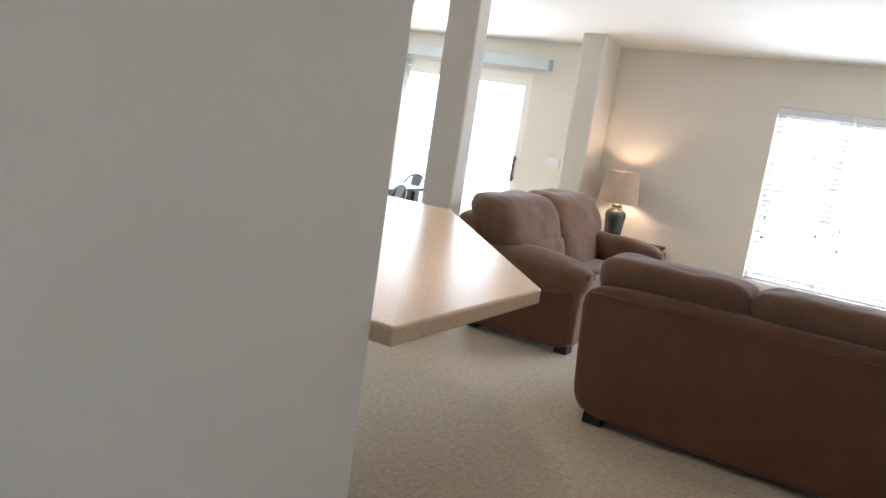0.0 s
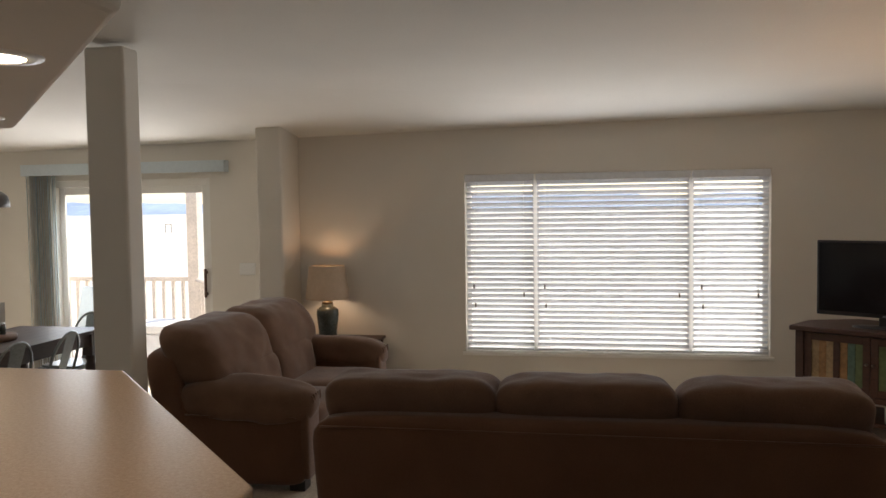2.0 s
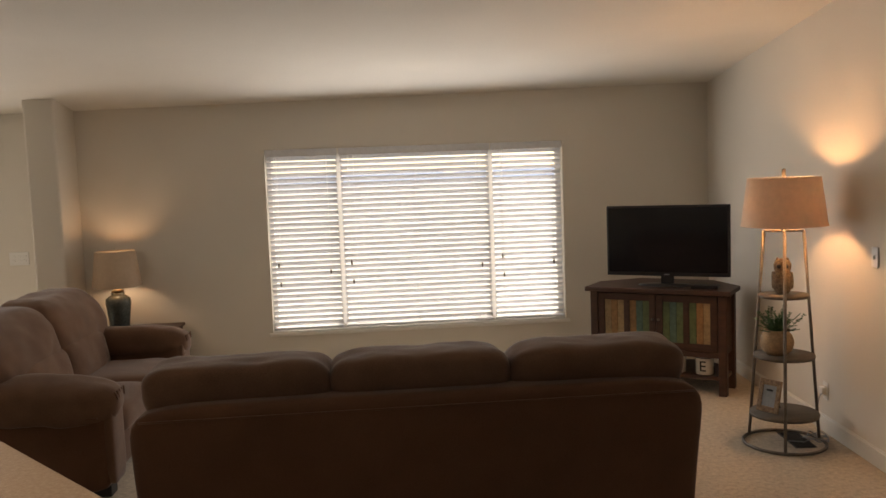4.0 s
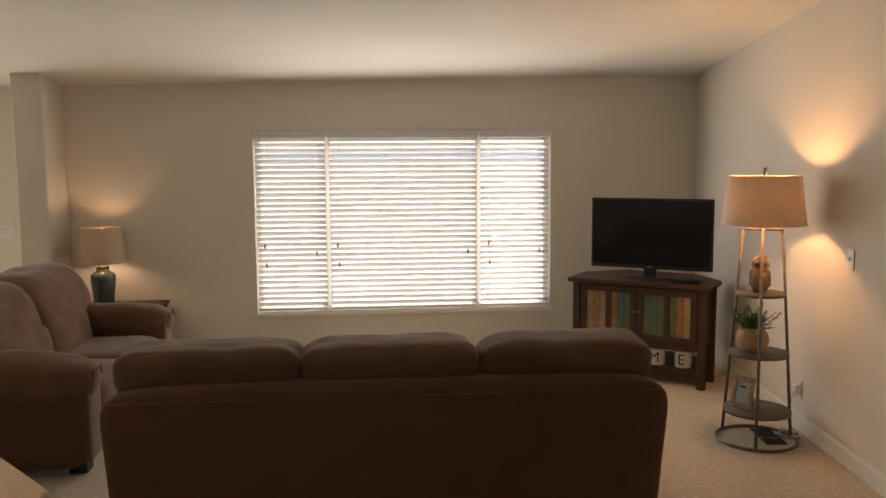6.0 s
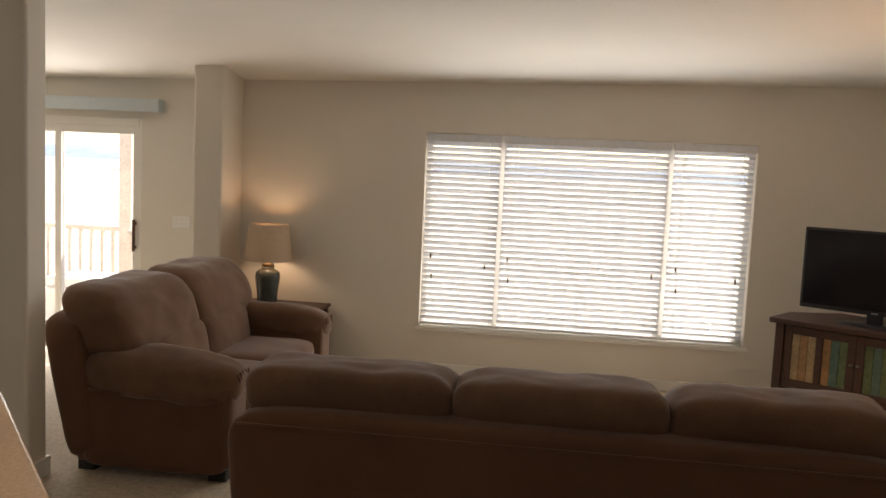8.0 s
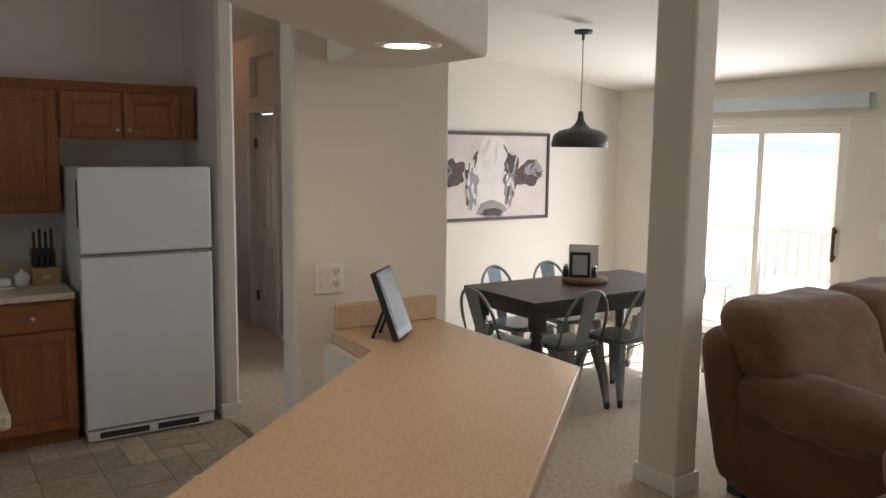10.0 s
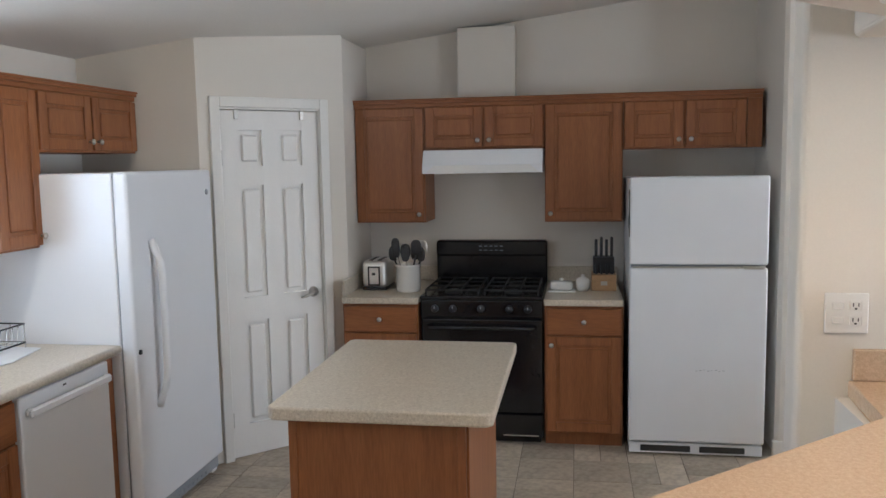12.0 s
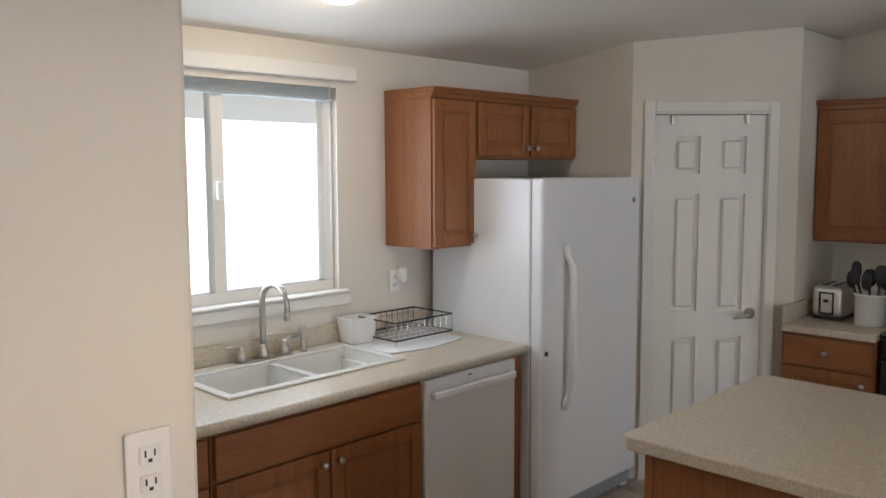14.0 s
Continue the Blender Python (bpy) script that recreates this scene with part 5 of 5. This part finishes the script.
def upright_freezer():
    # faces +y, origin at its east front corner
    f = empty("upright_freezer", pose(-3.025, -0.55, 0, 0, 0, 180), "tall white upright freezer with long handle", "freezer")
    W, D, H = .855, .70, 1.705
    box("cabinet", (.004, .075, .03), (W - .004, D + .03, H - .004), WHITE, f, 0.008)
    box("door", (0, 0, .10), (W, .068, H), WHITE, f, 0.014, 3)
    box("gasket", (.012, .05, .11), (W - .012, .08, H - .015), PHOTO, f)
    grip = []
    for k in range(17):
        u = k / 16
        out = min(1.0, 5 * u, 5 * (1 - u))
        grip.append((.185 + .012 * math.sin(math.pi * u), .004 - .052 * math.sin(out * math.pi / 2), .58 + .80 * u))
    tube("handle", grip, [.024 if k in (0, 16) else .019 for k in range(17)], WHITE, f, 12)
    lk = lathe("lock", [(0, 0), (.012, 0), (.012, .006), (0, .007)], LINE, f, 14)
    lk.matrix_local = pose(.035, -.001, .875, 90, 0, 0)
    boxes("kick_grille", [((.01, .03, .02), (W - .01, .07, .09))] + [((.03 + i * .05, .026, .035), (.06 + i * .05, .031, .05)) for i in range(14)], PHOTO, f, 0.002)
    bd = lathe("badge", [(0, 0), (.016, 0), (.016, .002), (0, .002)], PHOTO, f, 18)
    bd.matrix_local = pose(W - .06, -.0, H - .12, 90, 0, 0)
    for x in (.06, W - .06):
        box("foot", (x - .03, .03, 0), (x + .03, .09, .03), PLASTIC, f, 0.004)


upright_freezer()


def facing_north(x, y):
    return pose(x, y, 0, 0, 0, 180)


upper(facing_north(-2.745, -1.0), 0.31, 1.365, 2.115, .325, "r", "tall oak wall cabinet beside the kitchen window", group="sink wall cabinets")
upper(facing_north(-3.057, -1.0), 0.843, 1.80, 2.115, .325, "rl", "short oak wall cabinet above the freezer", group="sink wall cabinets")
# sink run: x from the freezer to the pier
SY = -0.665
base_cabinet(facing_north(-1.36, SY), 0.985, .66, [("drawer", .012, .973, .70, .855, None), ("door", .012, .488, .115, .69, (.455, .645)), ("door", .497, .973, .115, .69, (.53, .645))], "oak sink base cabinet with two doors", hollow=True)
base_cabinet(facing_north(-0.64, SY), 0.715, .66, [("drawer", .01, .345, .70, .855, (.18, .78)), ("drawer", .355, .705, .70, .855, (.53, .78)), ("door", .01, .345, .115, .69, (.31, .645)), ("door", .355, .705, .115, .69, (.67, .645))], "oak base cabinet at the sink wall")
ep = empty("end_panel", facing_north(-2.955, SY), "oak end panel beside the dishwasher", "cabinet panel")
box("panel", (0, 0, 0), (.06, .66, .872), OAK, ep)


def dishwasher():
    d = empty("dishwasher", facing_north(-2.35, SY), "white built-in dishwasher with towel-bar handle", "dishwasher")
    W = .60
    box("tub", (.004, .03, .02), (W - .004, .62, .868), PLASTIC, d)
    box("door", (.003, -.022, .11), (W - .003, .03, .862), WHITE, d, 0.008)
    boxes("handle", [((.03, -.058, .775), (W - .03, -.036, .812)), ((.03, -.04, .778), (.06, -.018, .81)), ((W - .06, -.04, .778), (W - .03, -.018, .81))], WHITE, d, 0.008)
    box("mark", (.27, -.0235, .838), (.29, -.0215, .845), LINE, d)
    box("toe_kick", (.01, .03, .0), (W - .01, .06, .11), BPLAST, d)


dishwasher()


def sink():
    X0, X1, Y0, Y1 = -2.41, -1.53, -1.295, -0.825
    ws = empty("countertop", pose(0, 0, 0), "beige speckled laminate countertop along the sink wall", "countertop")
    z0, z1 = .873, .914
    F = -0.635
    boxes("slab", [((-3.02, SOUTH + .001, z0), (X0 + .02, F, z1)), ((X1 - .02, SOUTH + .001, z0), (-0.64, F, z1)), ((X0 + .02, SOUTH + .001, z0), (X1 - .02, Y0 + .02, z1)), ((X0 + .02, Y1 - .02, z0), (X1 - .02, F, z1))], LAM2, ws)
    tube("rolled_edge", [(-3.02, F, (z0 + z1) / 2), (-0.64, F, (z0 + z1) / 2)], (z1 - z0) / 2, LAM2, ws, 12)
    boxes("backsplash", [((-3.02, SOUTH + .001, z1 + .001), (-0.64, SOUTH + .021, z1 + .095))], LAM2, ws, 0.003)
    s = empty("kitchen_sink", pose(0, 0, 0), "white double-bowl kitchen sink set in the countertop", "sink")
    mid = (X0 + X1) / 2
    bm = bmesh.new()
    zt = z1 + .012
    for a, b in (((X0, Y0, z1), (X1, Y0 + .085, zt)), ((X0, Y1 - .035, z1), (X1, Y1, zt)), ((X0, Y0 + .085, z1), (X0 + .035, Y1 - .035, zt)), ((X1 - .035, Y0 + .085, z1), (X1, Y1 - .035, zt)), ((mid - .018, Y0 + .085, z1 - .012), (mid + .018, Y1 - .035, zt - .012))):
        add_box(bm, a, b, 0.005, 2)
    finish("rim", bm, WCERAM, s)
    for a, b in ((X0 + .035, mid - .018), (mid + .018, X1 - .035)):
        y0, y1 = Y0 + .085, Y1 - .035
        boxes("bowl", [((a, y0, .76), (b, y1, .775)), ((a - .008, y0 - .008, .76), (a, y1 + .008, z1)), ((b, y0 - .008, .76), (b + .008, y1 + .008, z1)), ((a, y0 - .008, .76), (b, y0, z1)), ((a, y1, .76), (b, y1 + .008, z1))], WCERAM, s)
        lathe("drain", [(0, 0), (.04, 0), (.038, .004), (.02, .002), (0, .002)], CHROME, s, 20, ((a + b) / 2, (y0 + y1) / 2, .7751))
    f = empty("faucet", pose(mid + .01, Y0 + .043, zt), "chrome gooseneck faucet with two handles and sprayer", "faucet")
    arc = [(0, 0, .03), (0, 0, .20)] + [(0, .085 - .085 * math.cos(math.pi * i / 10), .20 + .085 * math.sin(math.pi * i / 10)) for i in range(1, 11)] + [(0, .17, .165)]
    ar = radians(4)
    arc = [(-p[1] * math.sin(ar), p[1] * math.cos(ar), p[2] + (.05 if p[2] > .1 else 0)) for p in arc]
    tube("spout", arc, 0.0135, NICKEL, f, 12)
    lathe("spout_tip", [(0, 0), (.015, 0), (.014, .03), (.011, .04), (0, .04)], NICKEL, f, 16, (-.17 * math.sin(ar), .17 * math.cos(ar), .19))
    boxes("deck_plate", [((-.14, -.028, 0), (.14, .028, .008))], NICKEL, f, 0.004)
    lathe("spout_base", [(0, .008), (.026, .008), (.024, .03), (.016, .05), (.013, .07), (0, .07)], NICKEL, f, 20)
    for x in (-.11, .11):
        lathe("valve", [(0, .008), (.024, .008), (.022, .035), (.014, .05), (.014, .07), (0, .072)], NICKEL, f, 18, (x, 0, 0))
        tube("handle", [(x, 0, .062), (x + .03 * (1 if x > 0 else -1), .0, .075), (x + .075 * (1 if x > 0 else -1), .0, .074)], [.009, .008, .006], NICKEL, f, 8)
    lathe("sprayer", [(0, 0), (.02, 0), (.018, .02), (.013, .03), (.014, .07), (.018, .09), (.016, .115), (0, .12)], NICKEL, f, 16, (-.21, 0, 0))
    # dish rack on its mat
    m = empty("drying_mat", pose(0, 0, 0), "white drying mat under the dish rack", "mat")
    prism("cloth", [(-2.93, -1.30), (-2.43, -1.30), (-2.43, -0.95), (-2.66, -0.90), (-2.92, -0.95)], z1 + .001, z1 + .008, CLOTH, m, 0.003, 2)
    r = empty("dish_rack", pose(-2.72, -1.16, z1 + .008), "black and chrome wire dish rack on the counter", "dish rack")
    a, b = .19, .14
    wires = []
    loops = [[(-a, -b, z), (a, -b, z), (a, b, z), (-a, b, z), (-a, -b, z)] for z in (.025, .11)]
    for i in range(11):
        x = -a + i * 2 * a / 10
        wires.append([(x, -b, .11), (x * .96, -b * .95, .025), (x * .96, b * .95, .025), (x, b, .11)])
    for i in range(5):
        y = -b + i * 2 * b / 4
        wires.append([(-a, y, .11), (-a * .95, y, .025), (a * .95, y, .025), (a, y, .11)])
    for i in range(8):
        x = -a * .8 + i * a * .2
        wires.append([(x, -.02, .025), (x, 0, .08), (x, .02, .025)])
    wires += [[(sx * a, sy * b, 0), (sx * a, sy * b, .11)] for sx in (-1, 1) for sy in (-1, 1)]
    tubes("wire", wires, 0.0022, CHROME, r, 5)
    tubes("rail", loops, 0.004, IRON, r, 6)
    cp = empty("utensil_cup", pose(-2.475, -1.235, z1 + .009), "white plastic cutlery cup beside the rack", "cup")
    bm = bmesh.new()
    for a2, b2 in (((-.055, -.045, 0), (.055, .045, .004)), ((-.062, -.05, .004), (-.055, .05, .125)), ((.055, -.05, .004), (.062, .05, .125)), ((-.055, -.05, .004), (.055, -.045, .125)), ((-.055, .045, .004), (.055, .05, .125))):
        add_box(bm, a2, b2, .002, 1)
    for v in bm.verts:
        k = 1 + v.co.z * 2.0
        v.co.x *= k
        v.co.y *= k
    finish("cup", bm, PLASTIC, cp)


sink()
pl = empty("air_freshener", pose(-2.83, SOUTH + .009, 1.20), "white plug-in air freshener in the outlet", "air freshener")
cushion("body", (-.022, 0, -.03), (.022, .045, .05), PLASTIC, pl, 3.5, 6, 0)


def island():
    i = empty("kitchen_island", pose(0, 0, 0), "oak kitchen island with pale laminate top", "island")
    X0, X1, Y0, Y1 = -3.245, -2.19, .405, 1.175
    ins = .065
    prism("top", [(X0 + .02, Y0), (X1 - .02, Y0), (X1, Y0 + .02), (X1, Y1 - .02), (X1 - .02, Y1), (X0 + .02, Y1), (X0, Y1 - .02), (X0, Y0 + .02)], .868, .915, LAM2, i, 0.008)
    box("body", (X0 + ins, Y0 + ins, 0.0), (X1 - .05, Y1 - .10, .867), OAK, i)
    for a, b in (((X1 - .052, Y1 - .125, 0), (X1 - .044, Y1 - .095, .867)), ((X1 - .0505, Y0 + ins - .004, 0), (X1 - .044, Y0 + ins + .025, .867))):
        box("corner_trim", a, b, OAK, i, 0.002)
    box("side_panel", (X0 + ins + .02, Y1 - .0995, .03), (X1 - .09, Y1 - .09, .85), OAK, i, 0.002)


island()


# ---- counter-top things by the stove ----
def toaster():
    t = empty("toaster", facing_east(-4.66, .075) @ pose(0, 0, .912), "chrome two-slice toaster on the counter", "toaster")
    cushion("shell", (0, 0, .012), (.17, .27, .19), STEEL, t, 6, 12, 0.0)
    box("base", (.008, .01, 0), (.162, .26, .02), BPLAST, t, 0.005)
    boxes("end_frame", [((.045, -.004, .035), (.055, .003, .15)), ((.115, -.004, .035), (.125, .003, .15)), ((.045, -.004, .145), (.125, .003, .155)), ((.045, -.004, .03), (.125, .003, .04))], BPLAST, t, 0.002)
    box("lever", (.075, -.02, .10), (.095, .002, .115), BPLAST, t, 0.003)
    for x in (.045, .10):
        box("slot", (x, .04, .186), (x + .025, .23, .1905), LINE, t)


def crock():
    k = empty("utensil_crock", pose(-4.66, .385, .912), "white ceramic crock full of black utensils", "crock")
    lathe("jar", [(0, 0), (.072, 0), (.076, .01), (.076, .155), (.082, .16), (.082, .172), (.072, .172), (.070, .02), (0, .02)], WCERAM, k, 30)
    rnd = random.Random(8)
    for i in range(9):
        a = i * .7
        d = Vector((math.cos(a) * .28, math.sin(a) * .34, 1)).normalized()
        p0 = Vector((math.cos(a) * .03, math.sin(a) * .03, .04))
        ln = rnd.uniform(.17, .23)
        tube("utensil_handle", [p0, p0 + d * ln], 0.006, BPLAST if i % 4 else NICKEL, k, 8)
        tip = p0 + d * ln
        mt = BPLAST if i != 3 else NICKEL
        w = .034 if i % 2 else .026
        cushion("utensil_head", tip + Vector((-.008, -w, -.02)), tip + Vector((.008, w, .075)), mt, k, 2.6, 6, 0)


def knife_block():
    k = empty("knife_block", facing_east(-4.72, 1.53) @ pose(0, 0, .912), "light wood knife block with black knives", "knife block")
    box("block", (0, 0, 0), (.15, .20, .10), BLOCKW, k, 0.004)
    box("tower", (.01, .08, .09), (.14, .19, .20), BPLAST, k, 0.006)
    box("tag", (.055, -.0015, .035), (.095, .001, .06), NICKEL, k)
    for i in range(4):
        x = .028 + i * .032
        box("handle", (x - .009, .10, .20), (x + .009, .125, .31 + .015 * (i % 2)), BPLAST, k, 0.005)
    for i in range(4):
        x = .028 + i * .032
        box("handle", (x - .008, .02, .10), (x + .008, .04, .17), BPLAST, k, 0.004, m=pose(0, 0, 0, -8, 0, 0))


def small_white():
    b = empty("butter_dish", pose(-4.70, 1.345, .912), "white covered butter dish on the counter", "butter dish")
    box("plate", (-.06, -.085, 0), (.06, .085, .012), WCERAM, b, 0.005)
    cushion("lid", (-.045, -.068, .012), (.045, .068, .065), WCERAM, b, 6, 8, 0)
    lathe("knob", [(0, .06), (.012, .062), (.014, .08), (0, .085)], WCERAM, b, 14)
    j = empty("sugar_jar", pose(-4.72, 1.475, .912), "small round white lidded jar", "jar")
    lathe("jar", [(0, 0), (.03, 0), (.042, .02), (.045, .05), (.04, .075), (.02, .085), (.01, .09), (.012, .102), (0, .106)], WCERAM, j, 24)


toaster()
crock()
knife_block()
small_white()

# ---- outdoors ----
solid(box("ground", (-900, -900, -1.1), (900, 900, -0.75), DRYGRASS), "dry yellow grassland reaching to the hills")


def hills(name, y, h, seed):
    bm = bmesh.new()
    n = 120
    lo, hi = [], []
    for i in range(n + 1):
        x = -900 + i * 1800 / n
        z = h * (0.55 + 0.45 * noise.noise(Vector((x * .006, seed, 0))) + 0.2 * noise.noise(Vector((x * .02, seed, 3))))
        lo.append(bm.verts.new((x, y - 60, -1)))
        hi.append(bm.verts.new((x, y, max(2, z))))
    bk = [bm.verts.new((v.co.x, y + 60, -1)) for v in lo]
    for i in range(n):
        bm.faces.new((lo[i], lo[i + 1], hi[i + 1], hi[i]))
        bm.faces.new((hi[i], hi[i + 1], bk[i + 1], bk[i]))
    solid(finish(name, bm, HAZY_HILL), "far mesa hills with blue haze in their colour")


hills("backdrop", 800, 24, 2.0)


def deck():
    d = solid(boxes("deck", [((-6.5, NORTH + .14, -.22), (-2.2, 9.1, -.10))], DECKW), "wooden porch deck")
    me = None
    for i in range(13):
        y = NORTH + .145 + i * .15
        o = box("plank", (-6.5, 0, -.10), (-2.2, .143, -.07), DECKW, d, 0.003, 1) if not me else new("plank", me)
        me = o.data
        o.parent = d
        o.matrix_local = pose(0, y, 0)
    for x in (-6.4, -2.3):
        for y in (7.4, 8.95):
            box("footing", (x - .06, y - .06, -.76), (x + .06, y + .06, -.22), DECKW, d)
    r = empty("deck_railing", pose(0, 0, 0), "wooden porch railing with square balusters", "railing")
    boxes("rail", [((-6.4, 8.93, .87), (-4.24, 9.0, .92)), ((-6.4, 8.94, .03), (-4.24, 8.99, .07))], DECKW, r, 0.004)
    tubes("side_rail", [[(-4.13, 8.9, .88), (-2.95, 7.6, .88)], [(-4.13, 8.9, .06), (-2.95, 7.6, .06)]], 0.03, DECKW, r, 4)
    me = None
    for x, y in [(-6.3 + i * .13, 8.965) for i in range(16)] + [(-4.05 + i * .09, 8.81 - i * .099) for i in range(12)]:
        o = box("baluster", (-.018, -.018, .07), (.018, .018, .87), DECKW, r) if not me else new("baluster", me)
        me = o.data
        o.parent = r
        o.matrix_local = pose(x, y, 0)
    p = empty("porch_post", pose(-4.18, 8.965, 0), "square timber porch post with flared head", "post")
    box("shaft", (-.07, -.07, -.07), (.07, .07, 2.5), DECKW, p, 0.006)
    box("head", (-.11, -.09, 2.2), (.11, .09, 2.5), DECKW, p, 0.02)
    box("beam", (-2.3, -.08, 2.5), (2.0, .08, 2.75), DECKW, p, 0.006)
    t = empty("patio_chest", pose(-4.3, 8.35, -.07), "pale covered patio box on the deck", "patio box")
    box("cover", (-.30, -.28, 0), (.30, .28, .42), CLOTH, t, 0.03, 3)
    box("lid", (-.33, -.31, .42), (.33, .31, .52), PLASTIC, t, 0.03, 3)
    c = empty("patio_chair", pose(-5.3, 8.1, -.07, 0, 0, 170), "pale outdoor lounge chair on the deck", "chair")
    box("seat", (-.27, -.25, .36), (.27, .27, .40), VANE, c, 0.01)
    box("backrest", (-.27, -.29, .38), (.27, -.25, .98), VANE, c, 0.01, m=pose(0, -.02, 0, 12, 0, 0))
    for x in (-.25, .25):
        for y in (-.23, .25):
            box("leg", (x - .015, y - .015, 0), (x + .015, y + .015, .37), NICKEL, c)
    f = empty("far_fence", pose(-49.5, 90, -.75), "distant dark timber gate posts in the grass", "fence")
    boxes("timber", [((-.4, -.03, 0), (-.35, .03, 1.1)), ((.35, -.03, 0), (.4, .03, 1.1)), ((-.4, -.025, 0.95), (.4, .025, 1.0))], STANDW, f)


deck()

# ---- kitchen floor pieces ----
kf = solid(prism("floor_kitchen", [(WEST_K, SOUTH), (-0.63, SOUTH), (-0.63, 1.05), (-1.66, 2.2), (-2.1, 2.2), (-2.1, 2.58), (-4.4, 2.58), (-4.4, 2.55), (WEST_K, 2.55)], 0.0, .005, GROUT), "stone-look tile floor in the kitchen")
tiles = {}


def tile(x, y, w, h):
    if y + h / 2 > 0.95 and x + w / 2 > -0.66 - (y + h / 2 - 1.05) * 0.9:
        return
    key = (round(w, 3), round(h, 3))
    if key not in tiles:
        o = box("tile", (0, 0, 0), (key[0] - .004, key[1] - .004, .004), TILE, kf, .0012, 1)
        tiles[key] = o.data
    else:
        o = new("tile", tiles[key])
    o.parent = kf
    o.matrix_local = pose(x, y, .0045)


S = 0.305
nx, ny = int((-0.66 - WEST_K) / S), int((2.55 - SOUTH) / S)
for i in range(nx):
    for j in range(ny):
        x, y = WEST_K + .01 + i * S, SOUTH + .01 + j * S
        k = (i * 2 + j * 3) % 5
        if k in (0, 3):
            tile(x, y, S, S)
        elif k == 1:
            tile(x, y, S, S / 2)
            tile(x, y + S / 2, S, S / 2)
        else:
            tile(x, y, S / 2, S)
            if k == 2:
                tile(x + S / 2, y, S / 2, S)
            else:
                tile(x + S / 2, y, S / 2, S / 2)
                tile(x + S / 2, y + S / 2, S / 2, S / 2)
# cut tiles along the carpet edge and under the bar
for i in range(10):
    tile(WEST_K + .01 + i * S, SOUTH + .01 + ny * S, S, 2.575 - (SOUTH + .01 + ny * S))
for j in range(ny - 4):
    tile(WEST_K + .01 + nx * S, SOUTH + .01 + j * S, -0.64 - (WEST_K + .01 + nx * S), S)
